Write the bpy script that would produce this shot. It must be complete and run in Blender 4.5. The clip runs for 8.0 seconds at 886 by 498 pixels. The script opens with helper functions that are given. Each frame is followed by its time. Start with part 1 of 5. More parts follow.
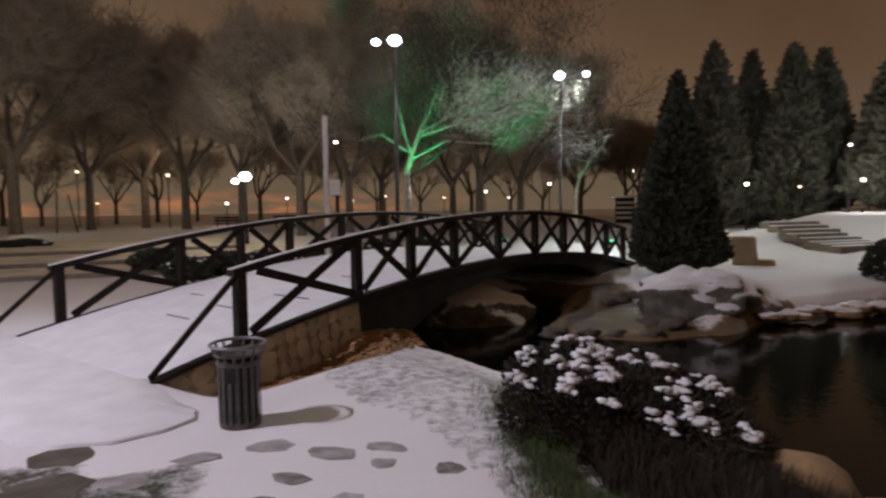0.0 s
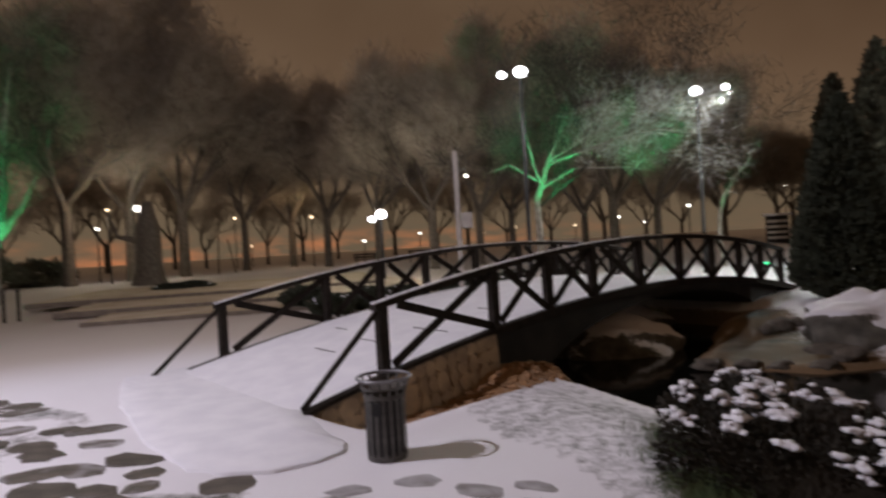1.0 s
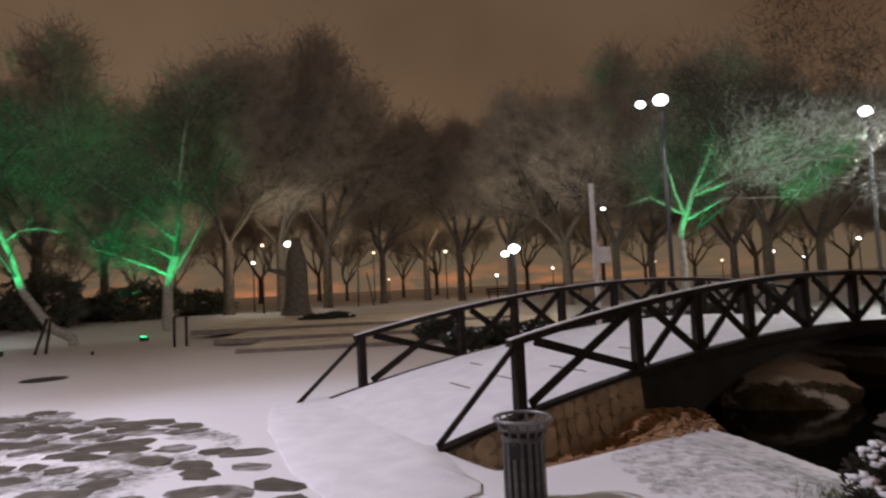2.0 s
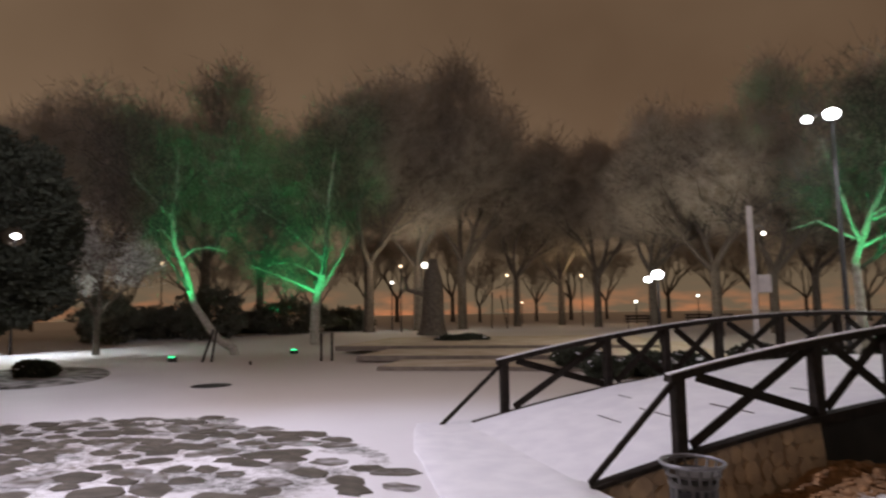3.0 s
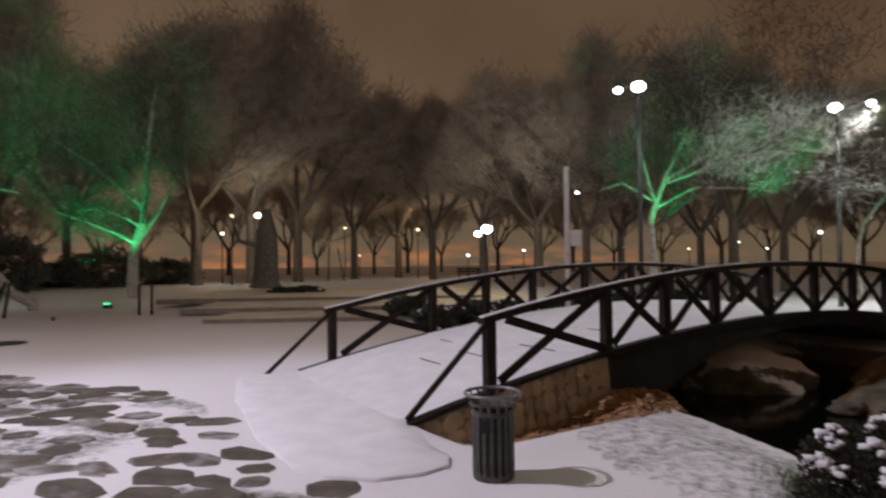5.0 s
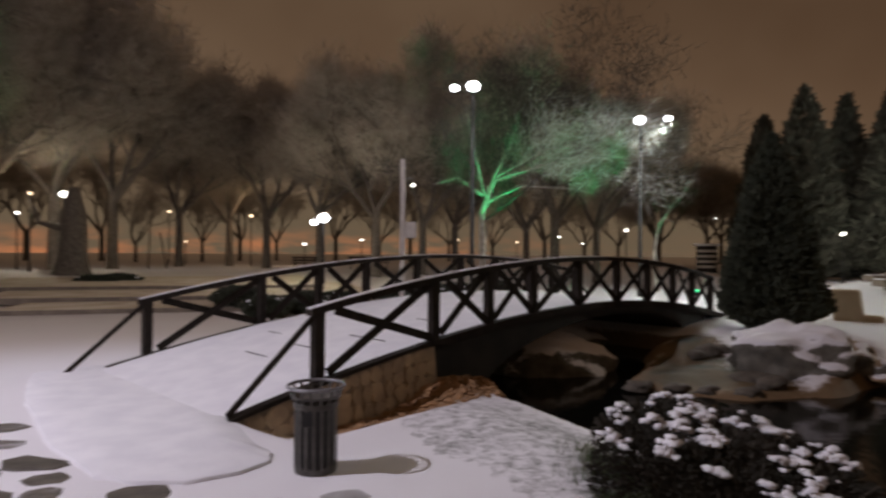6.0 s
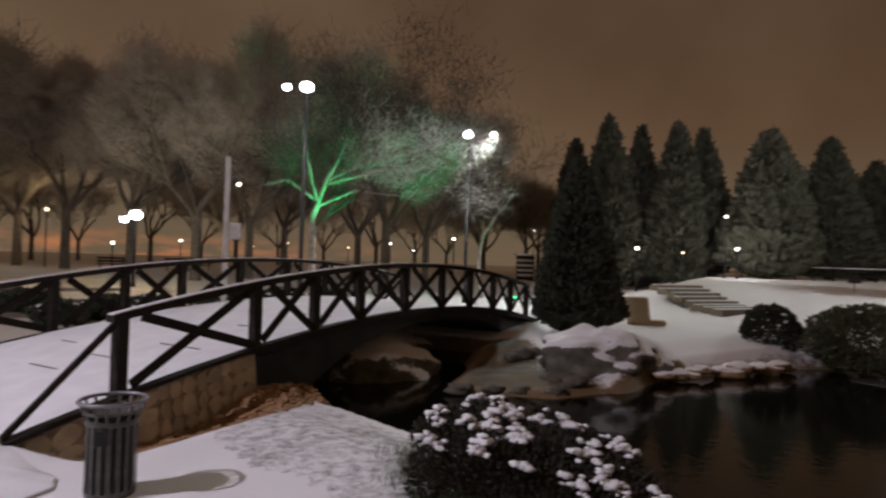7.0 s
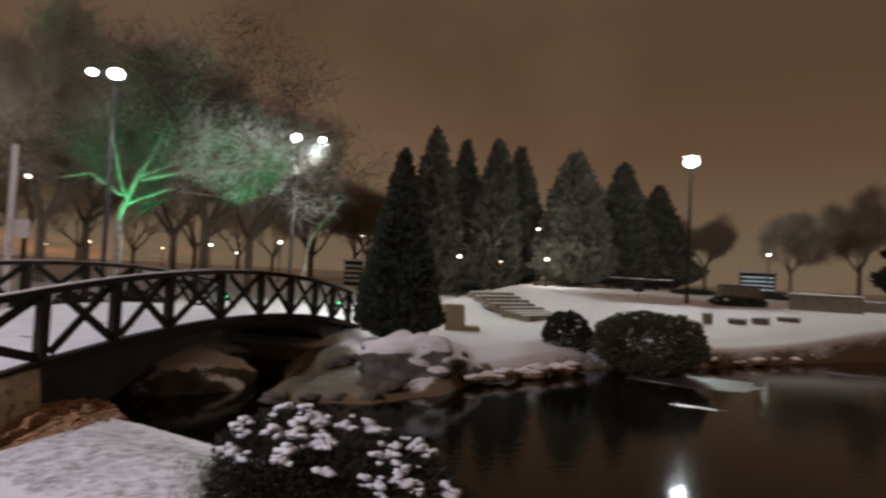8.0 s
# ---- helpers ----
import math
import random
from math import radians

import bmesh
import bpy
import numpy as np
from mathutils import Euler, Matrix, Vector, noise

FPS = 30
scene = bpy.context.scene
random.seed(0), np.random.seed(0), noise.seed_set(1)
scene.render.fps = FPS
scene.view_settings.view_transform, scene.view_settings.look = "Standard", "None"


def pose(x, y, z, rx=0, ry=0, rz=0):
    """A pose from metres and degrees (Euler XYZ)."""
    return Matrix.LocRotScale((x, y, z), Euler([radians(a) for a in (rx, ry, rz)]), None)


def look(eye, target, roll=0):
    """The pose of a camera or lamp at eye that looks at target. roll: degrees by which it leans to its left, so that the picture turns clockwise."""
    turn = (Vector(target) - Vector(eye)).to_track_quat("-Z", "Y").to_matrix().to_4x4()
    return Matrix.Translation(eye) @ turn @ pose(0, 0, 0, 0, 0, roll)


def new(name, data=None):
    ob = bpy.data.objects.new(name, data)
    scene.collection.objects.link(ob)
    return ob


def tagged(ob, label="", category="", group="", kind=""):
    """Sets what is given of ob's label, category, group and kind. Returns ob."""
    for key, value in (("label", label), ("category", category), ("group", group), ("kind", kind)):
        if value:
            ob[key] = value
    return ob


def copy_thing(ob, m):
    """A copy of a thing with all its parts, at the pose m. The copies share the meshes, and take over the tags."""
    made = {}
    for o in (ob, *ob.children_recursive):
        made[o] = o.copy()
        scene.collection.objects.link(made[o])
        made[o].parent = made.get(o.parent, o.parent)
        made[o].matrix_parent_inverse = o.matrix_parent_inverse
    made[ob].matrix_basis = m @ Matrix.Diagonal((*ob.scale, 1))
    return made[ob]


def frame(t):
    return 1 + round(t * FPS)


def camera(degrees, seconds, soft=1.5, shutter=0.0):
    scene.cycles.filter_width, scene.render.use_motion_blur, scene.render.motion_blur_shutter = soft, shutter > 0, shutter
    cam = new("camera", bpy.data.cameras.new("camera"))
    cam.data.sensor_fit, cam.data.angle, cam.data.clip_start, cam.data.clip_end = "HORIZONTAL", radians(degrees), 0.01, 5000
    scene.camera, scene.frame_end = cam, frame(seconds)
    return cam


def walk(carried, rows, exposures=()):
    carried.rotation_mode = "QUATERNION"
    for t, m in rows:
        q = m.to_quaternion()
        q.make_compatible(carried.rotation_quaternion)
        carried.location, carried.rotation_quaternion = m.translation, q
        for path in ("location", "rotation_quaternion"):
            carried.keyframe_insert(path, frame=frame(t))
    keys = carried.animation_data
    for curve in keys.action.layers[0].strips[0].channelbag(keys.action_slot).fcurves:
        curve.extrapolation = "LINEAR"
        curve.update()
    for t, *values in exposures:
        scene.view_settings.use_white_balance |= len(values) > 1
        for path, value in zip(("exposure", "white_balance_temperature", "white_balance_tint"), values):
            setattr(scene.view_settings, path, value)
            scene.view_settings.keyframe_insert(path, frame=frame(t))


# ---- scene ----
cam = camera(71.1, 8.0, soft=2.3, shutter=0.5)
PATH = [
    (0.0, pose(0.000, -0.000, 1.800, 86.07, 0.74, -7.08)),
    (0.5, pose(-0.029, 0.036, 1.793, 87.05, 1.80, -1.61)),
    (1.0, pose(-0.070, 0.097, 1.795, 89.34, 3.30, 4.84)),
    (1.2, pose(-0.069, 0.140, 1.781, 90.62, 3.97, 8.46)),
    (2.3, pose(-0.222, 0.224, 1.828, 93.77, 1.79, 19.53)),
    (2.5, pose(-0.277, 0.198, 1.848, 94.30, 1.29, 21.81)),
    (3.0, pose(-0.386, 0.227, 1.840, 95.63, 0.95, 28.98)),
    (3.5, pose(-0.407, 0.195, 1.784, 95.92, 0.60, 31.70)),
    (4.0, pose(-0.339, 0.201, 1.798, 94.31, 0.65, 27.24)),
    (4.2, pose(-0.292, 0.234, 1.779, 94.21, 0.67, 24.13)),
    (5.3, pose(-0.182, 0.225, 1.762, 90.29, 0.73, 10.66)),
    (5.5, pose(-0.159, 0.205, 1.774, 90.07, 0.77, 7.93)),
    (6.0, pose(-0.111, 0.234, 1.782, 90.16, -0.44, -0.56)),
    (6.5, pose(-0.077, 0.249, 1.779, 90.71, -1.33, -9.04)),
    (7.0, pose(-0.048, 0.233, 1.784, 90.97, -1.79, -15.98)),
    (7.5, pose(-0.018, 0.129, 1.815, 91.60, -2.30, -22.87)),
    (8.0, pose(0.012, -0.074, 1.868, 92.02, -2.85, -31.58)),
]
walk(cam, PATH, [(0.0, 0.07), (1.2, 0.1), (2.5, 0.22), (3.5, 0.25), (4.2, 0.2), (5.5, 0.06), (7.0, 0.12), (8.0, 0.32)])

# ---- light ----
# night sky: low cloud lit brown by the town
world = bpy.data.worlds.new("night_sky")
scene.world = world
world.use_nodes = True
world.node_tree.nodes["Background"].inputs[0].default_value = (0.095, 0.052, 0.027, 1)
world.node_tree.nodes["Background"].inputs[1].default_value = 1.0


def point_lamp(name, place, watts, colour, radius=0.12):
    data = bpy.data.lights.new(name, "POINT")
    data.energy, data.color, data.shadow_soft_size = watts, colour, radius
    ob = new(name, data)
    ob.location = place
    return ob


def spot_lamp(name, place, target, watts, colour, angle=60, radius=0.06):
    data = bpy.data.lights.new(name, "SPOT")
    data.energy, data.color, data.shadow_soft_size = watts, colour, radius
    data.spot_size, data.spot_blend = radians(angle), 0.5
    ob = new(name, data)
    ob.matrix_world = look(place, target)
    return ob


def polar(azimuth, distance, z=0.0):
    """A place by the angle to the right of +y, in degrees, and the distance from the origin."""
    a = radians(azimuth)
    return Vector((distance * math.sin(a), distance * math.cos(a), z))


PATH_LAMP = Vector((-9.4, 3.2, 9.2))
LAMPS = dict(path=(PATH_LAMP, 4000, (0.90, 0.84, 1.0)),
             park=(polar(-10.5, 28.9, 3.75), 600, (1.0, 0.92, 0.80)),
             terrace=(polar(-33.1, 40.5, 5.0), 130, (1.0, 0.74, 0.48)),
             street=(polar(-16.7, 49.8, 4.8), 180, (1.0, 0.72, 0.45)),
             far_lawn=(polar(41.1, 42.0, 3.3), 220, (1.0, 0.97, 0.9)),
             far_path=(polar(33.1, 42.6, 2.9), 90, (1.0, 0.97, 0.9)),
             lawn=(polar(-63.6, 37.6, 5.6), 2300, (0.92, 0.98, 1.0)),
             trunk=(polar(-30.9, 39.8, 5.3), 200, (1.0, 0.95, 0.85)))
for key, (place, watts, colour) in LAMPS.items():
    if key != "lawn":
        point_lamp("light_" + key, place, watts, colour)
    else:
        spot_lamp("light_" + key, place, (0, 0, -4), watts, colour, 165)
# floodlights on tall poles, aimed down
spot_lamp("light_flood", polar(2.8, 20.3, 7.2), (2, 17, 0), 450, (0.93, 0.90, 1.0), 120)
spot_lamp("light_flood_back", polar(1.2, 21.3, 7.15), polar(-18, 45, 6), 130, (0.97, 0.88, 1.0), 150)
spot_lamp("light_twin_a", polar(17.7, 25.3, 6.9), (4.2, 21.6, 4.0), 1300, (0.95, 1.0, 0.95), 110)
spot_lamp("light_twin_b", polar(20.0, 25.3, 6.9), (8, 22, 0), 1500, (0.95, 1.0, 0.95), 130)
point_lamp("light_pond", polar(53.2, 31.8, 8.15), 2000, (0.95, 1.0, 0.97))
# green floodlights in the grass below the trees
GREEN = (0.02, 1.0, 0.32)
spot_lamp("light_green_a", polar(-52.4, 27.2, 0.3), polar(-51.2, 30, 5.4), 2700, GREEN, 50)
spot_lamp("light_green_b", polar(-42.6, 29.5, 0.3), polar(-43.3, 34, 5.8), 3500, GREEN, 62)
spot_lamp("light_green_c", (2.4, 20.4, 0.3), (1.35, 23.9, 5.6), 2300, GREEN, 38)
spot_lamp("light_green_e", polar(12.5, 30.5, 0.3), polar(12.0, 34.5, 12.0), 3000, GREEN, 50)
spot_lamp("light_green_d", (10.7, 26.3, 0.25), (10.4, 28.4, 5.0), 300, GREEN, 40)


# ---- materials ----
def material(name, colour, colour2=None, scale=6.0, rough=0.8, bump=0.3, bump_scale=40.0, metal=0.0, emit=None, power=0.0, island=0.0):
    m = bpy.data.materials.new(name)
    m.use_nodes = True
    nt = m.node_tree
    b = nt.nodes["Principled BSDF"]
    b.inputs["Roughness"].default_value = rough
    b.inputs["Metallic"].default_value = metal
    if emit:
        b.inputs["Emission Color"].default_value = (*emit, 1)
        b.inputs["Emission Strength"].default_value = power
    co = nt.nodes.new("ShaderNodeTexCoord")
    n1 = nt.nodes.new("ShaderNodeTexNoise")
    n1.inputs["Scale"].default_value, n1.inputs["Detail"].default_value = scale, 6
    n2 = nt.nodes.new("ShaderNodeTexNoise")
    n2.inputs["Scale"].default_value, n2.inputs["Detail"].default_value = bump_scale, 4
    nt.links.new(co.outputs["Object"], n1.inputs["Vector"])
    nt.links.new(co.outputs["Object"], n2.inputs["Vector"])
    ramp = nt.nodes.new("ShaderNodeMapRange")
    ramp.inputs[1].default_value, ramp.inputs[2].default_value = 0.35, 0.65
    nt.links.new(n1.outputs["Fac"], ramp.inputs[0])
    mix = nt.nodes.new("ShaderNodeMix")
    mix.data_type = "RGBA"
    mix.inputs[6].default_value = (*colour, 1)
    mix.inputs[7].default_value = (*(colour2 or [c * 0.7 for c in colour]), 1)
    nt.links.new(ramp.outputs[0], mix.inputs[0])
    out = mix.outputs[2]
    if island:
        info = nt.nodes.new("ShaderNodeObjectInfo")
        geo = nt.nodes.new("ShaderNodeNewGeometry")
        add = nt.nodes.new("ShaderNodeMath")
        add.operation = "ADD"
        nt.links.new(info.outputs["Random"], add.inputs[0])
        nt.links.new(geo.outputs["Random Per Island"], add.inputs[1])
        mr = nt.nodes.new("ShaderNodeMapRange")
        mr.inputs[1].default_value, mr.inputs[2].default_value = 0.0, 2.0
        mr.inputs[3].default_value, mr.inputs[4].default_value = 1 - island, 1 + island
        nt.links.new(add.outputs[0], mr.inputs[0])
        hsv = nt.nodes.new("ShaderNodeHueSaturation")
        nt.links.new(mr.outputs[0], hsv.inputs["Value"])
        nt.links.new(out, hsv.inputs["Color"])
        out = hsv.outputs[0]
    nt.links.new(out, b.inputs["Base Color"])
    if bump:
        bp = nt.nodes.new("ShaderNodeBump")
        bp.inputs["Strength"].default_value, bp.inputs["Distance"].default_value = bump, 0.02
        nt.links.new(n2.outputs["Fac"], bp.inputs["Height"])
        nt.links.new(bp.outputs[0], b.inputs["Normal"])
    return m


def glow(name, colour, power):
    m = bpy.data.materials.new(name)
    m.use_nodes = True
    nt = m.node_tree
    nt.nodes.remove(nt.nodes["Principled BSDF"])
    e = nt.nodes.new("ShaderNodeEmission")
    e.inputs[0].default_value, e.inputs[1].default_value = (*colour, 1), power
    nt.links.new(e.outputs[0], nt.nodes["Material Output"].inputs[0])
    return m


SNOW = material("snow", (0.80, 0.80, 0.82), (0.72, 0.72, 0.75), 3.0, 0.75, 0.25, 30)
WOOD = material("dark_wood", (0.013, 0.010, 0.008), (0.026, 0.020, 0.015), 9, 0.85, 0.4, 60)
WOOD.node_tree.nodes["Principled BSDF"].inputs["Specular IOR Level"].default_value = 0.2
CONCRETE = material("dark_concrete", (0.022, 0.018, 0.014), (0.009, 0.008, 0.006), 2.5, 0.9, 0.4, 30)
MORTAR = material("mortar", (0.26, 0.19, 0.12), (0.17, 0.13, 0.085), 8, 0.95, 0.5, 60)
WALLSTONE = material("wall_stone", (0.44, 0.32, 0.19), (0.30, 0.22, 0.14), 5, 0.9, 0.5, 35, island=0.35)


def flag_material(name, least, most):
    """Wet stone under a dusting of snow that differs from stone to stone."""
    m = material(name, (0.062, 0.054, 0.042), (0.12, 0.105, 0.082), 5, 0.6, 0.4, 30, island=0.4)
    nt = m.node_tree
    b = nt.nodes["Principled BSDF"]
    base = b.inputs["Base Color"].links[0].from_socket
    co = nt.nodes.new("ShaderNodeTexCoord")
    info = nt.nodes.new("ShaderNodeObjectInfo")
    shift = nt.nodes.new("ShaderNodeVectorMath")
    shift.operation = "ADD"
    nt.links.new(co.outputs["Object"], shift.inputs[0])
    nt.links.new(info.outputs["Location"], shift.inputs[1])
    n = nt.nodes.new("ShaderNodeTexNoise")
    n.inputs["Scale"].default_value, n.inputs["Detail"].default_value = 4.5, 6
    nt.links.new(shift.outputs[0], n.inputs["Vector"])
    add = nt.nodes.new("ShaderNodeMath")
    add.operation = "MULTIPLY_ADD"
    add.inputs[1].default_value = 0.5
    nt.links.new(info.outputs["Random"], add.inputs[0])
    nt.links.new(n.outputs["Fac"], add.inputs[2])
    mr = nt.nodes.new("ShaderNodeMapRange")
    mr.inputs[1].default_value, mr.inputs[2].default_value = least, most
    mr.inputs[4].default_value = 0.75
    nt.links.new(add.outputs[0], mr.inputs[0])
    mix = nt.nodes.new("ShaderNodeMix")
    mix.data_type = "RGBA"
    mix.inputs[7].default_value = (0.62, 0.61, 0.63, 1)
    nt.links.new(mr.outputs[0], mix.inputs[0])
    nt.links.new(base, mix.inputs[6])
    nt.links.new(mix.outputs[2], b.inputs["Base Color"])
    return m


FLAG = flag_material("wet_flagstone", 0.84, 1.2)
DUSTED_FLAG = flag_material("dusted_flagstone", 0.42, 1.1)
def dust_with_snow(m, edge):
    """Let snow lie on the upward faces of a rough surface."""
    nt = m.node_tree
    b = nt.nodes["Principled BSDF"]
    base = b.inputs["Base Color"].links[0].from_socket
    geo = nt.nodes.new("ShaderNodeNewGeometry")
    sep = nt.nodes.new("ShaderNodeSeparateXYZ")
    nt.links.new(geo.outputs["Normal"], sep.inputs[0])
    n = nt.nodes.new("ShaderNodeTexNoise")
    n.inputs["Scale"].default_value, n.inputs["Detail"].default_value, n.inputs["Roughness"].default_value = 5.5, 9, 0.75
    nt.links.new(geo.outputs["Position"], n.inputs["Vector"])
    add = nt.nodes.new("ShaderNodeMath")
    add.operation = "MULTIPLY_ADD"
    add.inputs[1].default_value = 1.5
    nt.links.new(n.outputs["Fac"], add.inputs[0])
    nt.links.new(sep.outputs[2], add.inputs[2])
    mr = nt.nodes.new("ShaderNodeMapRange")
    mr.inputs[1].default_value, mr.inputs[2].default_value = edge + 0.68, edge + 0.86
    nt.links.new(add.outputs[0], mr.inputs[0])
    mix = nt.nodes.new("ShaderNodeMix")
    mix.data_type = "RGBA"
    mix.inputs[7].default_value = (0.78, 0.77, 0.79, 1)
    nt.links.new(mr.outputs[0], mix.inputs[0])
    nt.links.new(base, mix.inputs[6])
    nt.links.new(mix.outputs[2], b.inputs["Base Color"])
    return m


SNOWROCK = dust_with_snow(material("snow_dusted_rock", (0.15, 0.14, 0.115), (0.07, 0.066, 0.054), 4.5, 0.85, 1.0, 14), 0.5)
SNOWTAN = dust_with_snow(material("snow_dusted_tan_rock", (0.42, 0.27, 0.14), (0.24, 0.155, 0.085), 3, 0.9, 0.8, 12), 0.45)
ROCK = material("rock", (0.13, 0.112, 0.088), (0.055, 0.048, 0.038), 4.5, 0.85, 1.0, 14)
TANROCK = material("tan_rock", (0.42, 0.27, 0.14), (0.24, 0.155, 0.085), 3, 0.9, 0.8, 12)
# twigs darkened as if the green floodlights hardly reach them
DARKTWIG = material("dimmed_twigs", (0.04, 0.034, 0.026), (0.075, 0.064, 0.05), 2, 0.9, 0.0)
# snow on twigs, paled further by lamplight put into the colour
LITSNOWTWIG = material("snowy_lamplit_twigs", (0.40, 0.39, 0.37), (0.60, 0.59, 0.57), 3, 0.9, 0.0)
PALEBARK = material("pale_bark", (0.24, 0.22, 0.18), (0.38, 0.35, 0.30), 7, 0.9, 0.6, 30)
# lighter copy of the needles: frost, with haze painted in for distance
FROST_HAZE = material("frosted_hazy_needles", (0.075, 0.078, 0.055), (0.115, 0.115, 0.085), 2, 0.9, 0.0, island=0.25)
BARK = material("bark", (0.075, 0.061, 0.046), (0.14, 0.118, 0.092), 7, 0.9, 0.6, 30)
# lighter for snow dust and for haze painted into the colour
TWIG = material("snowy_hazy_twigs", (0.20, 0.165, 0.12), (0.36, 0.31, 0.25), 2, 0.9, 0.0)
NEEDLE = material("conifer_needles", (0.024, 0.030, 0.016), (0.045, 0.05, 0.030), 3, 0.9, 0.0, island=0.4)
LEAF = material("shrub_leaves", (0.014, 0.014, 0.007), (0.026, 0.019, 0.011), 2, 0.9, 0.0, island=0.3)
HEDGE = material("hedge_leaves", (0.05, 0.06, 0.028), (0.085, 0.07, 0.04), 3, 0.75, 0.0, island=0.4)
STEEL = material("galvanised_steel", (0.28, 0.28, 0.29), (0.2, 0.2, 0.21), 12, 0.5, 0.1, 80, metal=0.6)
BINMETAL = material("dark_painted_metal", (0.062, 0.058, 0.052), (0.11, 0.104, 0.094), 14, 0.5, 0.15, 90, metal=0.3)
POLEPAINT = material("dark_pole_paint", (0.03, 0.029, 0.027), (0.02, 0.02, 0.019), 10, 0.85, 0.1)
BLACK = material("black_rubber", (0.012, 0.012, 0.012), None, 10, 0.6, 0.1)
POLE = material("weathered_concrete_pole", (0.62, 0.58, 0.53), (0.48, 0.45, 0.41), 6, 0.9, 0.3, 50)
PAVING = material("trampled_paving", (0.40, 0.32, 0.21), (0.54, 0.46, 0.34), 0.9, 0.9, 0.4, 14)
STEPSTONE = material("step_stone", (0.20, 0.165, 0.125), (0.14, 0.115, 0.09), 5, 0.9, 0.4, 30)
WHITE_GLOW = glow("lamp_white", (0.93, 0.93, 1.0), 14)
SOFT_GLOW = glow("lamp_small", (1.0, 0.95, 0.85), 5)
WARM_GLOW = glow("lamp_warm", (1.0, 0.72, 0.45), 3)
WINDOW_GLOW = glow("pavilion_window", (0.80, 0.95, 1.0), 0.22)
GREEN_GLOW = glow("lamp_green", (0.05, 1.0, 0.35), 4)


# ---- mesh helpers ----
def part(name, bm, mat, parent=None, label=""):
    me = bpy.data.meshes.new(name)
    bm.to_mesh(me)
    bm.free()
    me.materials.append(mat)
    ob = new(name, me)
    if parent:
        ob.parent = parent
    if label:
        ob["label"] = label
    return ob


def smooth(ob):
    for p in ob.data.polygons:
        p.use_smooth = True
    return ob


def thing(name, place, label, category, group="", rz=0.0):
    ob = new(name)
    ob.empty_display_size = 0.2
    ob.location = place
    ob.rotation_euler = (0, 0, rz)
    return tagged(ob, label, category, group)


def box(bm, cx, cy, cz, sx, sy, sz, bevel=0.0, m=None):
    """A box by its centre and sizes, with bevelled edges."""
    made = bmesh.ops.create_cube(bm, size=1.0, matrix=(m or Matrix()) @ Matrix.Translation((cx, cy, cz)) @ Matrix.Diagonal((sx, sy, sz, 1)))
    if bevel:
        edges = list({e for v in made["verts"] for e in v.link_edges})
        bmesh.ops.bevel(bm, geom=edges, offset=bevel, segments=1, affect="EDGES")
    return bm


def beam(bm, a, b, w, h, bevel=0.006):
    """A square timber from a to b, w wide and h deep."""
    a, b = Vector(a), Vector(b)
    d = b - a
    q = d.to_track_quat("X", "Z").to_matrix().to_4x4()
    return box(bm, 0, 0, 0, d.length, w, h, bevel, Matrix.Translation((a + b) / 2) @ q)


def tube(bm, pts, radii, sides=6, cap=True):
    """A tapered round tube along points."""
    rings = []
    side = None
    for i, p in enumerate(pts):
        p = Vector(p)
        d = (Vector(pts[min(i + 1, len(pts) - 1)]) - Vector(pts[max(i - 1, 0)])).normalized()
        side = d.orthogonal().normalized() if side is None else (side - d * side.dot(d)).normalized()
        up = d.cross(side)
        rings.append([bm.verts.new(p + radii[i] * (math.cos(k * math.tau / sides) * side + math.sin(k * math.tau / sides) * up)) for k in range(sides)])
    for r0, r1 in zip(rings, rings[1:]):
        for k in range(sides):
            bm.faces.new((r0[k], r0[(k + 1) % sides], r1[(k + 1) % sides], r1[k]))
    if cap and sides > 2:
        bm.faces.new(rings[0][::-1])
        bm.faces.new(rings[-1])
    return bm


def lathe(bm, profile, sides=24):
    """A turned shape from (radius, height) pairs."""
    rings = [[bm.verts.new((r * math.cos(k * math.tau / sides), r * math.sin(k * math.tau / sides), z)) for k in range(sides)] for r, z in profile]
    for r0, r1 in zip(rings, rings[1:]):
        for k in range(sides):
            bm.faces.new((r0[k], r0[(k + 1) % sides], r1[(k + 1) % sides], r1[k]))
    bm.faces.new(rings[0][::-1])
    bm.faces.new(rings[-1])
    return bm


def lump(bm, centre, radii, seed, rough=0.25, freq=1.2, level=3, flat=None):
    """A rough boulder or snow heap."""
    made = bmesh.ops.create_icosphere(bm, subdivisions=level, radius=1.0)
    for v in made["verts"]:
        n = v.co.normalized()
        k = 1 + rough * noise.noise(n * freq + Vector((seed * 7.3, seed * 1.7, seed))) + rough * 0.4 * noise.noise(n * freq * 3 + Vector((seed, 0, 9)))
        v.co = Vector((n.x * radii[0] * k, n.y * radii[1] * k, n.z * radii[2] * k))
        if flat is not None:
            v.co.z = max(v.co.z, flat)
        v.co += Vector(centre)
    return bm


def sstep(a, b, x):
    t = min(1.0, max(0.0, (x - a) / (b - a)))
    return t * t * (3 - 2 * t)


# ---- ground ----
WATER = -0.5
POND = [(0.9, 8.5), (1.55, 7.2), (2.2, 5.9), (2.75, 4.9), (2.85, 3.9), (3.3, 2), (4.0, -1), (5, -8), (40, -8), (46, 8.4), (24.3, 10.8), (15.1, 11.3),
        (11.9, 12.1), (8.7, 11.5), (7.2, 10.9), (6.1, 10.1), (4.7, 9.9), (3.5, 10.2), (3.2, 11.0), (4.3, 13.0), (5.4, 14.6), (2.6, 17.6), (-0.5, 18.7), (-2.4, 13.4), (0.5, 10.2)]


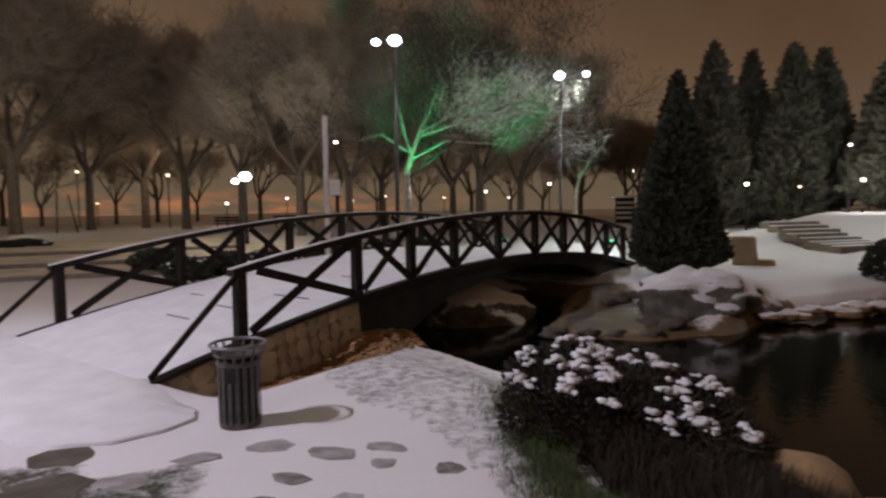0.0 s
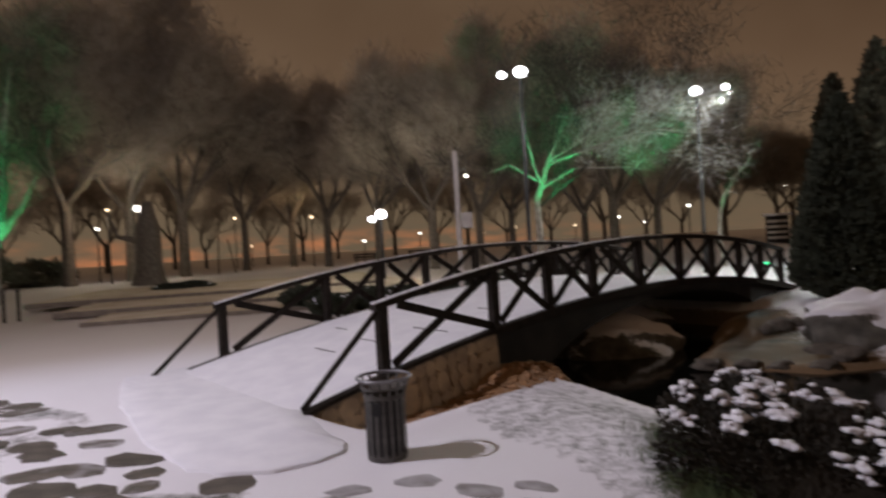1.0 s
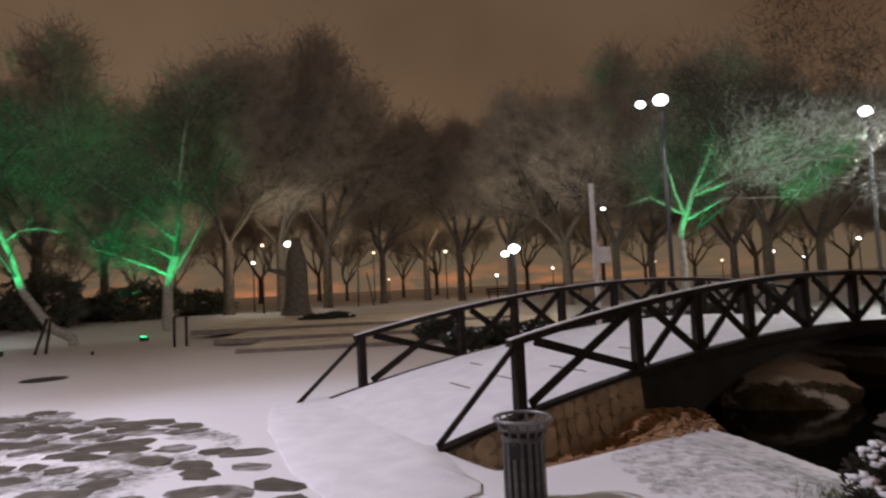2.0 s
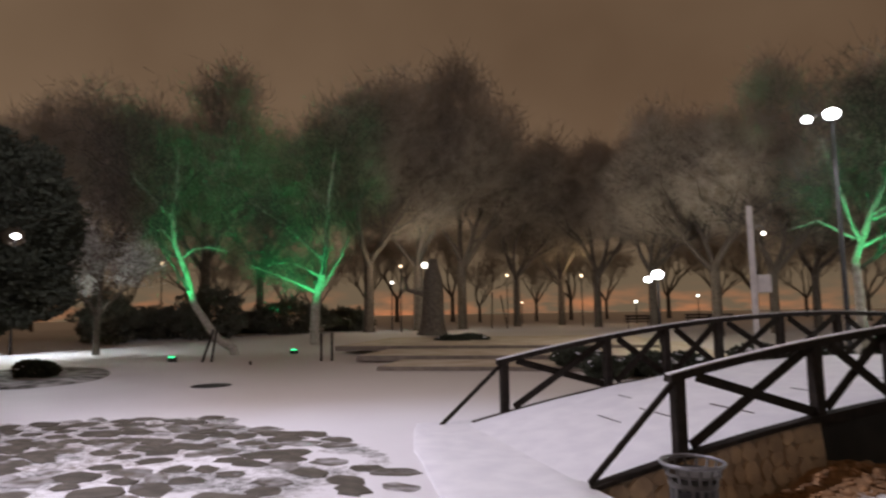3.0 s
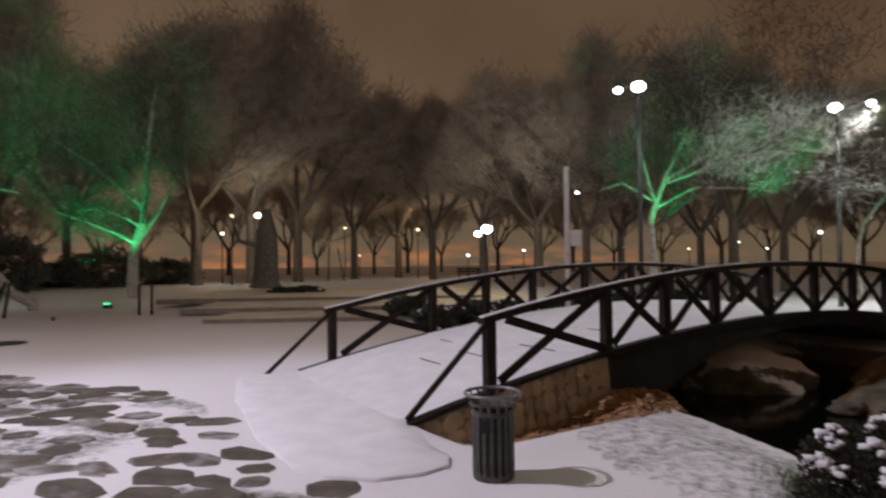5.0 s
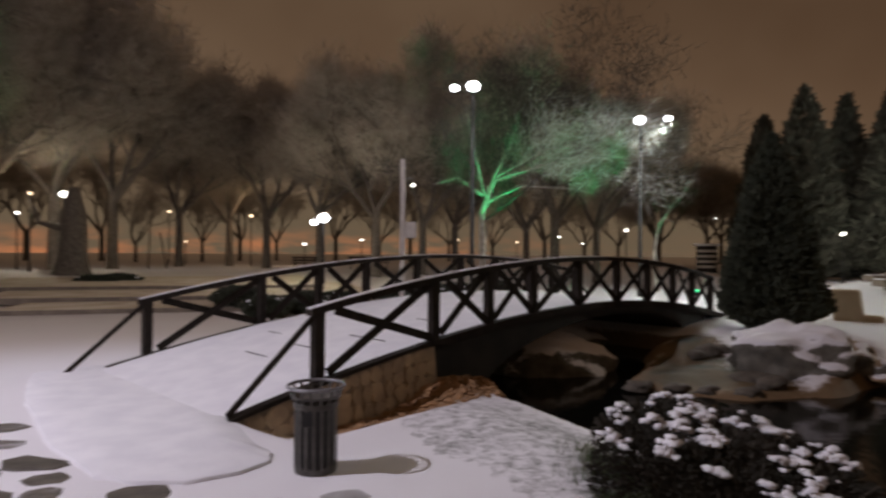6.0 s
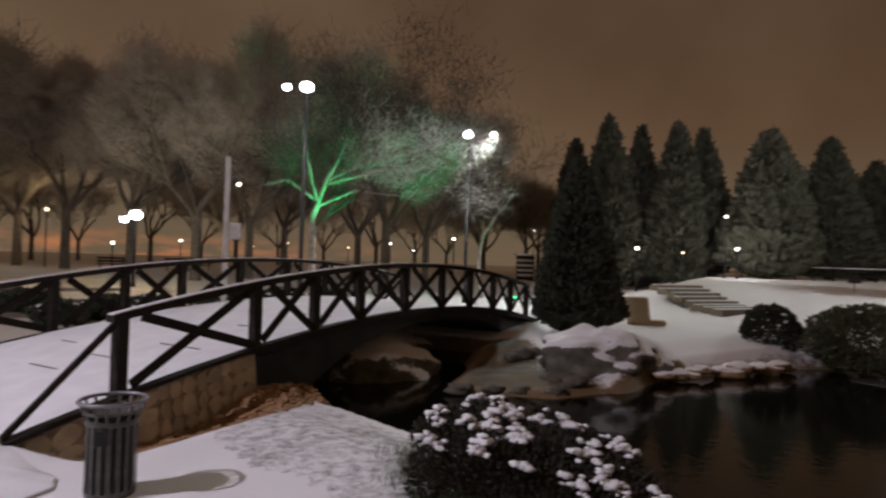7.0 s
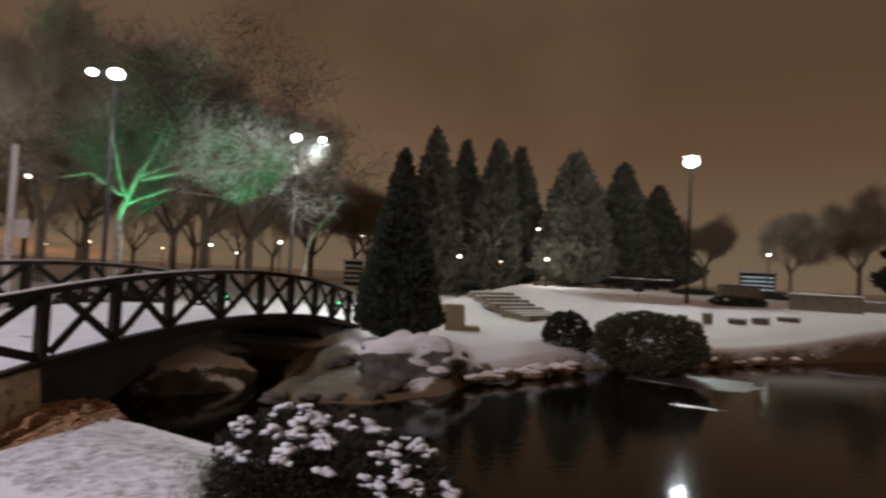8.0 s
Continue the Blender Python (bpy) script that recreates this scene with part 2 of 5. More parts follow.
def inside_pond(x, y):
    """Signed distance to the pond's edge; above zero is in the water basin."""
    inside, best = False, 1e9
    for (x0, y0), (x1, y1) in zip(POND, POND[1:] + POND[:1]):
        if (y0 > y) != (y1 > y) and x < (x1 - x0) * (y - y0) / (y1 - y0) + x0:
            inside = not inside
        dx, dy = x1 - x0, y1 - y0
        t = min(1.0, max(0.0, ((x - x0) * dx + (y - y0) * dy) / (dx * dx + dy * dy)))
        best = min(best, math.hypot(x - x0 - t * dx, y - y0 - t * dy))
    return best if inside else -best


def ground_height(x, y):
    p, q = 0.70 * x + 0.714 * y, 0.714 * x - 0.70 * y
    right = sstep(-9.0, -4.0, q)
    z = right * (0.15 * sstep(14, 18, p) + 0.72 * sstep(20.5, 28.5, p) + 0.33 * sstep(30, 48, p))
    far = -0.42 * x + 0.907 * y
    z += (1 - right) * 0.46 * sstep(29, 38, far)
    d = inside_pond(x, y) if -4 < x < 50 and -12 < y < 22 else -9.0
    z -= 0.14 * sstep(-1.3, 0.0, d) + 0.95 * sstep(-0.15, 0.75, d)
    z += 0.02 * noise.noise(Vector((x * 0.8, y * 0.8, 0))) * sstep(-0.2, -1.5, d)
    # rough earth on the far bank by the bridge
    if 2.0 < x < 8.0 and 9.5 < y < 13.5:
        rough = sstep(2.0, 2.8, x) * sstep(8.0, 7.0, x) * sstep(9.5, 10.2, y) * sstep(13.5, 12.5, y)
        z -= 0.30 * rough * sstep(6.6, 5.6, x)
        z += rough * (0.35 + 0.45 * sstep(5.2, 6.4, x)) * (0.12 * noise.noise(Vector((x * 2.1, y * 2.1, 5))) + 0.08 * noise.noise(Vector((x * 5.5, y * 5.5, 9))))
    # the ground falls away along the bridge's near abutment, then rises in a heap of earth
    u, v = 0.695 * (x + 2.28) + 0.719 * (y - 6.71), -0.719 * (x + 2.28) + 0.695 * (y - 6.71)
    if -0.2 < u < 4.5 and -1.6 < v < 0.3:
        z -= 0.30 * sstep(-1.35, -0.3, v) * sstep(0.0, 0.4, u) * (1 - 0.7 * sstep(2.3, 3.2, u))
        z += 0.14 * sstep(-0.85, -0.35, v) * sstep(1.9, 2.8, u) * sstep(4.4, 3.6, u) * (1 + 0.6 * noise.noise(Vector((x * 4, y * 4, 6))))
    return z


def in_poly(x, y, poly):
    inside = False
    for (x0, y0), (x1, y1) in zip(poly, poly[1:] + poly[:1]):
        if (y0 > y) != (y1 > y) and x < (x1 - x0) * (y - y0) / (y1 - y0) + x0:
            inside = not inside
    return inside


BRIDGE_AT, BRIDGE_TURN, DECK_WIDTH = Vector((-2.28, 6.71, 0)), radians(46), 3.8
BRIDGE = Matrix.Translation(BRIDGE_AT) @ Matrix.Rotation(BRIDGE_TURN, 4, "Z")
BRIDGE_INV = BRIDGE.inverted()
LAWN = [(-0.5, 6.5), (-0.19, 6.1), (0.22, 5.35), (0.62, 4.62), (0.80, 3.66), (1.0, 2.4), (1.2, 0), (5, -1), (4, 4), (1.7, 8.8), (0.2, 8.6)]


FLAGGED = [(-13.6, 5.3), (-11.0, 7.2), (-9.6, 8.3), (-8.0, 7.7), (-6.3, 7.75), (-5.0, 7.1), (-4.1, 6.25), (-3.5, 5.55), (-2.8, 4.95), (-2.1, 4.75), (-1.2, 4.6), (0.35, 5.0), (0.55, 4.4),
           (0.5, 3.0), (-1, 2.2), (-6, 1.5), (-13, 3)]


def axis(lo, hi, step, reach):
    mid = list(np.arange(lo, hi, step))
    out, k = [], step
    x = hi
    while x < reach:
        out.append(x)
        k *= 1.065
        x += k
    out.append(reach)
    low, k, x = [], step, lo
    while x > -reach:
        k *= 1.13
        x -= k
        low.append(max(x, -reach))
    return low[::-1] + mid + out


def ground_material():
    m = bpy.data.materials.new("snowy_ground")
    m.use_nodes = True
    nt = m.node_tree
    b = nt.nodes["Principled BSDF"]
    b.inputs["Roughness"].default_value = 0.8
    co = nt.nodes.new("ShaderNodeTexCoord")
    at = nt.nodes.new("ShaderNodeAttribute")
    at.attribute_name = "cover"
    sep = nt.nodes.new("ShaderNodeSeparateColor")
    nt.links.new(at.outputs["Color"], sep.inputs[0])

    def noise_node(scale, detail=5, rough=0.5):
        n = nt.nodes.new("ShaderNodeTexNoise")
        n.inputs["Scale"].default_value, n.inputs["Detail"].default_value = scale, detail
        n.inputs["Roughness"].default_value = rough
        nt.links.new(co.outputs["Object"], n.inputs["Vector"])
        return n

    def mixer(fac, a, c):
        x = nt.nodes.new("ShaderNodeMix")
        x.data_type = "RGBA"
        if not isinstance(fac, float):
            nt.links.new(fac, x.inputs[0])
        for slot, v in ((6, a), (7, c)):
            if isinstance(v, tuple):
                x.inputs[slot].default_value = (*v, 1)
            else:
                nt.links.new(v, x.inputs[slot])
        return x.outputs[2]

    coarse, fine, tiny = noise_node(0.45), noise_node(6.5, 10, 0.78), noise_node(55, 3)
    add = nt.nodes.new("ShaderNodeMath")
    add.operation = "ADD"
    nt.links.new(sep.outputs[0], add.inputs[0])
    nt.links.new(fine.outputs["Fac"], add.inputs[1])
    cut = nt.nodes.new("ShaderNodeMapRange")
    cut.inputs[1].default_value, cut.inputs[2].default_value = 0.88, 1.14
    nt.links.new(add.outputs[0], cut.inputs[0])
    snow = mixer(coarse.outputs["Fac"], (0.82, 0.81, 0.83), (0.70, 0.69, 0.70))
    soil = mixer(fine.outputs["Fac"], (0.46, 0.27, 0.13), (0.17, 0.10, 0.052))
    grass = mixer(tiny.outputs["Fac"], (0.022, 0.03, 0.015), (0.075, 0.072, 0.045))
    bare = mixer(sep.outputs[1], soil, grass)
    drab = mixer(sep.outputs[2], snow, (0.42, 0.35, 0.27))
    nt.links.new(mixer(cut.outputs[0], drab, bare), b.inputs["Base Color"])
    bp = nt.nodes.new("ShaderNodeBump")
    bp.inputs["Strength"].default_value, bp.inputs["Distance"].default_value = 0.45, 0.03
    nt.links.new(fine.outputs["Fac"], bp.inputs["Height"])
    bp2 = nt.nodes.new("ShaderNodeBump")
    bp2.inputs["Strength"].default_value, bp2.inputs["Distance"].default_value = 0.3, 0.008
    nt.links.new(tiny.outputs["Fac"], bp2.inputs["Height"])
    nt.links.new(bp.outputs[0], bp2.inputs["Normal"])
    nt.links.new(bp2.outputs[0], b.inputs["Normal"])
    return m


def build_ground():
    xs, ys = axis(-7, 10, 0.115, 900), axis(1, 17, 0.115, 900)
    nx, ny = len(xs), len(ys)
    verts, cover = [], []
    for y in ys:
        for x in xs:
            z = ground_height(x, y)
            d = inside_pond(x, y) if -4 < x < 50 and -12 < y < 22 else -9.0
            c, g, far_brown = 0.0, 0.0, 0.0
            if d > -0.25:
                c = max(c, sstep(-0.25, 0.05, d) * 0.75 + 0.35 * sstep(0.1, 0.3, d)) if x < 8.5 or y < 5 else max(c, (0.58 + 0.3 * noise.noise(Vector((x * 1.2, y * 2.5, 17)))) * sstep(-0.2, 0.2, d) + 0.3 * sstep(0.25, 0.45, d))
            elif in_poly(x + 0.25 * noise.noise(Vector((x * 1.5, y * 1.5, 1))), y + 0.25 * noise.noise(Vector((x * 1.5, y * 1.5, 9))), LAWN):
                c, g = 0.43 + 0.07 * sstep(-0.1, 0.45, noise.noise(Vector((x * 1.1, y * 1.1, 21)))) + 0.16 * sstep(0.8, 1.4, x) * sstep(6.0, 5.2, y), 1.0
                z += 0.03 * noise.noise(Vector((x * 5, y * 5, 3)))
            if -4 < d < 0 and 2.6 < x < 7.0 and 9 < y < 14.5:
                k = 0.8 * sstep(-3.0, -0.8, d) * sstep(6.6, 5.4, x)
                c, g = max(c, k), max(g, (0.8 + 0.4 * noise.noise(Vector((x * 1.8, y * 1.8, 2)))) * sstep(0.1, 0.4, k))
            if d > -0.25:
                g = 0.55
            # bare dark bank under and before the shrub
            if 1.2 < x < 5 and -1 < y < 6.2:
                k = sstep(1.38, 1.62, x + 0.12 * noise.noise(Vector((x * 4, y * 4, 31)))) * sstep(6.1, 5.7, y) * sstep(1.2, 2.9, y + 0.5 * noise.noise(Vector((x * 2, y * 2, 33))))
                c, g = max(c, 0.95 * k), max(g, 0.85 * k)
            u = BRIDGE_INV @ Vector((x, y, 0))
            if -0.3 < u.x < 6 and -1.5 < u.y < 0.1:
                k = sstep(0.2, 1.2, u.x) * sstep(-0.95 - 0.25 * noise.noise(Vector((x * 2, y * 2, 5))), -0.55, u.y)
                c, g = max(c, 0.9 * k), g * (1 - k)
            if -14 < x < -4.5 and 1 < y < 8 and in_poly(x, y, FLAGGED):
                c, g = max(c, 0.5 * sstep(-4.8, -8.0, x)), 0.7
            if -14 < x < -0.5 and 1 < y < 8 and in_poly(x, y, FLAGGED):
                # thin slush between the flagstones nearest the path
                n = noise.noise(Vector((x * 0.9, y * 1.3, 12)))
                slush = max(1.2 * sstep(4.85, 4.45, y) * sstep(-0.7, -1.4, x) * sstep(-4.2, -3.2, x) * sstep(-0.7, -0.1, n), sstep(-3.8, -5.2, x) * sstep(-0.55, 0.12, n))
                c, g = max(c, 0.52 * slush), max(g, min(1.0, slush))
            # browner snow within a band of distance and bearing
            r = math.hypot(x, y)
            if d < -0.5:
                far_brown = 0.75 * sstep(10.5, 15, r) * (1 - 0.75 * sstep(34, 44, r)) * sstep(0.3, -0.2, x / max(r, 1)) * sstep(-0.9, -0.7, x / max(r, 1))
            verts.append((x, y, z))
            cover.append((min(1, c), g, far_brown, 1))
    faces = [(j * nx + i, j * nx + i + 1, (j + 1) * nx + i + 1, (j + 1) * nx + i) for j in range(ny - 1) for i in range(nx - 1)]
    me = bpy.data.meshes.new("ground")
    me.from_pydata(verts, [], faces)
    a = me.color_attributes.new("cover", "FLOAT_COLOR", "POINT")
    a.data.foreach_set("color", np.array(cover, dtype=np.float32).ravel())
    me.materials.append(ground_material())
    ob = smooth(new("ground", me))
    return tagged(ob, "snow-covered park ground with bare patches of earth and grass", "ground", kind="structure")


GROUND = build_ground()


def build_water():
    m = bpy.data.materials.new("pond_water")
    m.use_nodes = True
    nt = m.node_tree
    b = nt.nodes["Principled BSDF"]
    b.inputs["Base Color"].default_value = (0.004, 0.004, 0.003, 1)
    b.inputs["Roughness"].default_value = 0.06
    b.inputs["IOR"].default_value = 1.33
    co = nt.nodes.new("ShaderNodeTexCoord")
    n = nt.nodes.new("ShaderNodeTexNoise")
    n.inputs["Scale"].default_value, n.inputs["Detail"].default_value = 7.0, 4
    nt.links.new(co.outputs["Object"], n.inputs["Vector"])
    bp = nt.nodes.new("ShaderNodeBump")
    bp.inputs["Strength"].default_value, bp.inputs["Distance"].default_value = 0.16, 0.02
    nt.links.new(n.outputs["Fac"], bp.inputs["Height"])
    nt.links.new(bp.outputs[0], b.inputs["Normal"])
    bm = bmesh.new()
    bm.faces.new([bm.verts.new((x, y, WATER)) for x, y in ((-4, -9), (50, -9), (50, 14), (8, 20), (-4, 20))])
    return tagged(part("water", bm, m), "dark still pond water with faint ripples", "water", kind="structure")


build_water()


def ice_glint_patch(place, rx, ry, turn, seed):
    m = bpy.data.materials.get("glint_ice") or material("glint_ice", (0.05, 0.05, 0.05), (0.10, 0.10, 0.10), 1.5, 0.42, 0.7, 5)
    bm = bmesh.new()
    ring = []
    for k in range(28):
        a = k * math.tau / 28
        r = 1 + 0.45 * noise.noise(Vector((math.cos(a) * 1.6, math.sin(a) * 1.6, seed))) + 0.3 * noise.noise(Vector((math.cos(a) * 5, math.sin(a) * 5, seed)))
        ring.append((rx * r * math.cos(a), ry * r * math.sin(a)))
    low = [bm.verts.new((x, y, -0.02)) for x, y in ring]
    up = [bm.verts.new((x * 0.99, y * 0.99, 0.006)) for x, y in ring]
    for k in range(28):
        bm.faces.new((low[k], low[(k + 1) % 28], up[(k + 1) % 28], up[k]))
    bm.faces.new(up)
    ob = part("ice", bm, m)
    ob.location, ob.rotation_euler = (place.x, place.y, WATER), (0, 0, turn)
    return tagged(ob, "thin grey ice sheet added to carry a lamp's reflection on the pond", "ice", "thin ice on the pond")


# sheets added to give the broad lamp reflections near the shore
for az, d, rx, ry, seed in ((54.6, 16.2, 1.5, 1.0, 1), (54.2, 12.9, 0.5, 0.16, 4), (66.0, 21, 1.2, 0.4, 6)):
    ice_glint_patch(polar(az, d), rx, ry, radians(-az), seed)


def build_sky():
    """A dome of low cloud that carries the town's brown glow."""
    m = bpy.data.materials.new("cloud_glow")
    m.use_nodes = True
    nt = m.node_tree
    nt.nodes.remove(nt.nodes["Principled BSDF"])
    e = nt.nodes.new("ShaderNodeEmission")
    co = nt.nodes.new("ShaderNodeTexCoord")
    n = nt.nodes.new("ShaderNodeTexNoise")
    n.inputs["Scale"].default_value, n.inputs["Detail"].default_value = 0.004, 3
    nt.links.new(co.outputs["Object"], n.inputs["Vector"])
    mr = nt.nodes.new("ShaderNodeMapRange")
    mr.inputs[1].default_value, mr.inputs[2].default_value = 0.15, 1.0
    sep = nt.nodes.new("ShaderNodeSeparateXYZ")
    nt.links.new(co.outputs["Object"], sep.inputs[0])
    slope = nt.nodes.new("ShaderNodeMath")
    slope.operation = "MULTIPLY_ADD"
    slope.inputs[1].default_value = -0.00055
    nt.links.new(sep.outputs[0], slope.inputs[0])
    nt.links.new(n.outputs["Fac"], slope.inputs[2])
    nt.links.new(slope.outputs[0], mr.inputs[0])
    mix = nt.nodes.new("ShaderNodeMix")
    mix.data_type = "RGBA"
    mix.inputs[6].default_value = (0.077, 0.0435, 0.0245, 1)
    mix.inputs[7].default_value = (0.143, 0.092, 0.056, 1)
    nt.links.new(mr.outputs[0], mix.inputs[0])
    nt.links.new(mix.outputs[2], e.inputs[0])
    low = nt.nodes.new("ShaderNodeMapRange")
    low.interpolation_type = "SMOOTHSTEP"
    low.inputs[1].default_value, low.inputs[2].default_value = 20.0, 330.0
    low.inputs[3].default_value, low.inputs[4].default_value = 1.35, 0.95
    nt.links.new(sep.outputs[2], low.inputs[0])
    nt.links.new(low.outputs[0], e.inputs[1])
    nt.links.new(e.outputs[0], nt.nodes["Material Output"].inputs[0])
    bm = bmesh.new()
    bmesh.ops.create_uvsphere(bm, u_segments=48, v_segments=24, radius=850)
    return tagged(smooth(part("backdrop", bm, m)), "low night clouds glowing brown over the town", "sky", kind="structure")


build_sky()


# ---- footbridge ----
def deck_height(s):
    return 0.83 - 0.0145 * (s - 7.4) ** 2


def rail_height(s):
    return deck_height(s) + 0.86


def build_bridge():
    top = thing("footbridge", BRIDGE_AT, "arched dark timber footbridge with cross-braced railings under fresh snow", "bridge", rz=BRIDGE_TURN)
    length = 14.8
    ss = [i * length / 48 for i in range(49)]
    # deck slab and the snow that lies on it
    bm = bmesh.new()
    rows = []
    for s in ss:
        z = deck_height(s) - 0.02
        h = 0.05 + 0.08 * sstep(2.9, 3.4, s)
        rows.append([bm.verts.new(p) for p in ((s, -0.08, z), (s, DECK_WIDTH + 0.08, z), (s, DECK_WIDTH + 0.08, z - h), (s, -0.08, z - h))])
    for a, b in zip(rows, rows[1:]):
        for k in range(4):
            bm.faces.new((a[k], b[k], b[(k + 1) % 4], a[(k + 1) % 4]))
    bm.faces.new(rows[0])
    bm.faces.new(rows[-1][::-1])
    part("deck", bm, WOOD, top, "dark timber deck edge")
    bm = bmesh.new()
    rows = []
    for i, s in enumerate([-0.45] + ss):
        row = []
        for k in range(23):
            v = 0.0 + k * DECK_WIDTH / 22
            edge = min(1.0, min(k, 22 - k) / 1.5)
            z = deck_height(s) + 0.012 * edge + 0.008 * noise.noise(Vector((s * 2.1, v * 2.1, 1)))
            row.append(bm.verts.new((s, v, z if 0 < k < 22 else z - 0.035)))
        rows.append(row)
    for a, b in zip(rows, rows[1:]):
        for k in range(22):
            bm.faces.new((a[k], b[k], b[k + 1], a[k + 1]))
    bm.normal_update()
    smooth(part("deck_snow", bm, SNOW, top, "untrodden snow on the deck"))
    for s, v0, v1 in ((1.9, 1.1, 1.9), (2.6, 0.5, 1.3), (3.9, 0.7, 1.2), (1.35, 1.5, 2.1), (5.2, 0.4, 1.3), (2.2, 2.5, 2.9)):
        bm = bmesh.new()
        beam(bm, (s, v0, deck_height(s) + 0.014), (s + 0.02, v1, deck_height(s + 0.02) + 0.014), 0.018, 0.012, 0.002)
        part("plank_edge", bm, WOOD, top, "dark plank edge showing through snow")
    # arch: spandrel walls and vault in one body
    bm = bmesh.new()
    s0, s1 = 3.07, 13.2
    n = 80

    def soffit(s):
        k = 1 - ((s - 8.2) / 4.15) ** 2
        return -0.6 + 1.13 * math.sqrt(k) if k > 0 else -1.1

    faces = []
    for v in (0.04, DECK_WIDTH - 0.04):
        line = []
        for i in range(n + 1):
            s = s0 + (s1 - s0) * i / n
            line.append((bm.verts.new((s, v, deck_height(s) - 0.06)), bm.verts.new((s, v, soffit(s)))))
        faces.append(line)
    for line, turn in ((faces[0], 1), (faces[1], -1)):
        for a, b in zip(line, line[1:]):
            bm.faces.new((a[0], a[1], b[1], b[0])[::turn])
    for a, b, c, d in zip(faces[0], faces[0][1:], faces[1], faces[1][1:]):
        bm.faces.new((a[1], c[1], d[1], b[1]))
    for i in (0, n):
        bm.faces.new((faces[0][i][0], faces[1][i][0], faces[1][i][1], faces[0][i][1]))
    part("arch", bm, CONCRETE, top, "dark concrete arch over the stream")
    # battered stone abutments beside the deck's ends
    for name, v_top, sign in (("abutment", -0.03, -1), ("abutment", DECK_WIDTH + 0.03, 1)):
        bm = bmesh.new()
        spots = [-0.07, 0.6, 1.3, 2.1, 3.05]
        out = [0.16, 0.16, 0.15, 0.13, 0.12]
        tops = [bm.verts.new((s, v_top, deck_height(s) - 0.07)) for s in spots]
        bots = [bm.verts.new((s, v_top + sign * o, -0.5)) for s, o in zip(spots, out)]
        back = [bm.verts.new((s, v_top - sign * 0.3, -0.5)) for s in spots]
        for i in range(4):
            bm.faces.new((tops[i], bots[i], bots[i + 1], tops[i + 1]) if sign < 0 else (tops[i + 1], bots[i + 1], bots[i], tops[i]))
            bm.faces.new((tops[i], tops[i + 1], back[i + 1], back[i]))
        bm.faces.new((tops[0], back[0], bots[0]))
        bm.faces.new((tops[-1], bots[-1], back[-1]))
        wall = part(name, bm, MORTAR, top, "rough stone abutment wall")
        if sign < 0:
            stones(wall, spots, out, v_top)
    # railings
    near = [1.12, 3.07, 4.28, 5.45, 6.9, 8.35, 9.72, 11.05, 12.2, 13.4]
    for v, shift in ((0.0, 0.0), (DECK_WIDTH, -0.47)):
        posts = [s + shift for s in near]
        ends = (posts[0] - 1.12, posts[-1] + 1.1)
        pb = bmesh.new()
        box(pb, 0, 0, 0.42, 0.13, 0.13, 0.90, 0.008)
        first = part("post", pb, WOOD, top)
        for k, s in enumerate(posts):
            o = first if k == 0 else first.copy()
            if k:
                scene.collection.objects.link(o)
            o.location = (s, v, deck_height(s) - 0.02)
        inner = 0.02 if v == 0 else -0.02
        for a, b in zip(posts, posts[1:]):
            for lo, hi, off in ((a + 0.16, b - 0.08, inner), (b - 0.08, a + 0.24, -inner)):
                bm = bmesh.new()
                beam(bm, (lo, v + off, deck_height(lo) + 0.03), (hi, v + off, rail_height(hi) - 0.10), 0.036, 0.11)
                part("brace", bm, WOOD, top)
        for foot, post in ((ends[0], posts[0]), (ends[1], posts[-1])):
            bm = bmesh.new()
            beam(bm, (foot, v, max(deck_height(foot), 0.0)), (post, v, rail_height(post) - 0.06), 0.05, 0.06)
            part("end_brace", bm, WOOD, top)
        rail_s = [posts[0] - 0.12 + (posts[-1] - posts[0] + 0.24) * i / 36 for i in range(37)]
        for name, mat, w, lo, hi in (("handrail", WOOD, 0.07, -0.08, 0.0), ("rail_snow", SNOW, 0.04, 0.0, 0.014)):
            bm = bmesh.new()
            rows = [[bm.verts.new((s, v + y, rail_height(s) + z)) for y, z in ((-w, lo), (w, lo), (w * 0.9, hi), (-w * 0.9, hi))] for s in rail_s]
            for a, b in zip(rows, rows[1:]):
                for k in range(4):
                    bm.faces.new((a[k], a[(k + 1) % 4], b[(k + 1) % 4], b[k]))
            bm.faces.new(rows[0])
            bm.faces.new(rows[-1][::-1])
            bmesh.ops.recalc_face_normals(bm, faces=bm.faces)
            part(name, bm, mat, top)
    return top


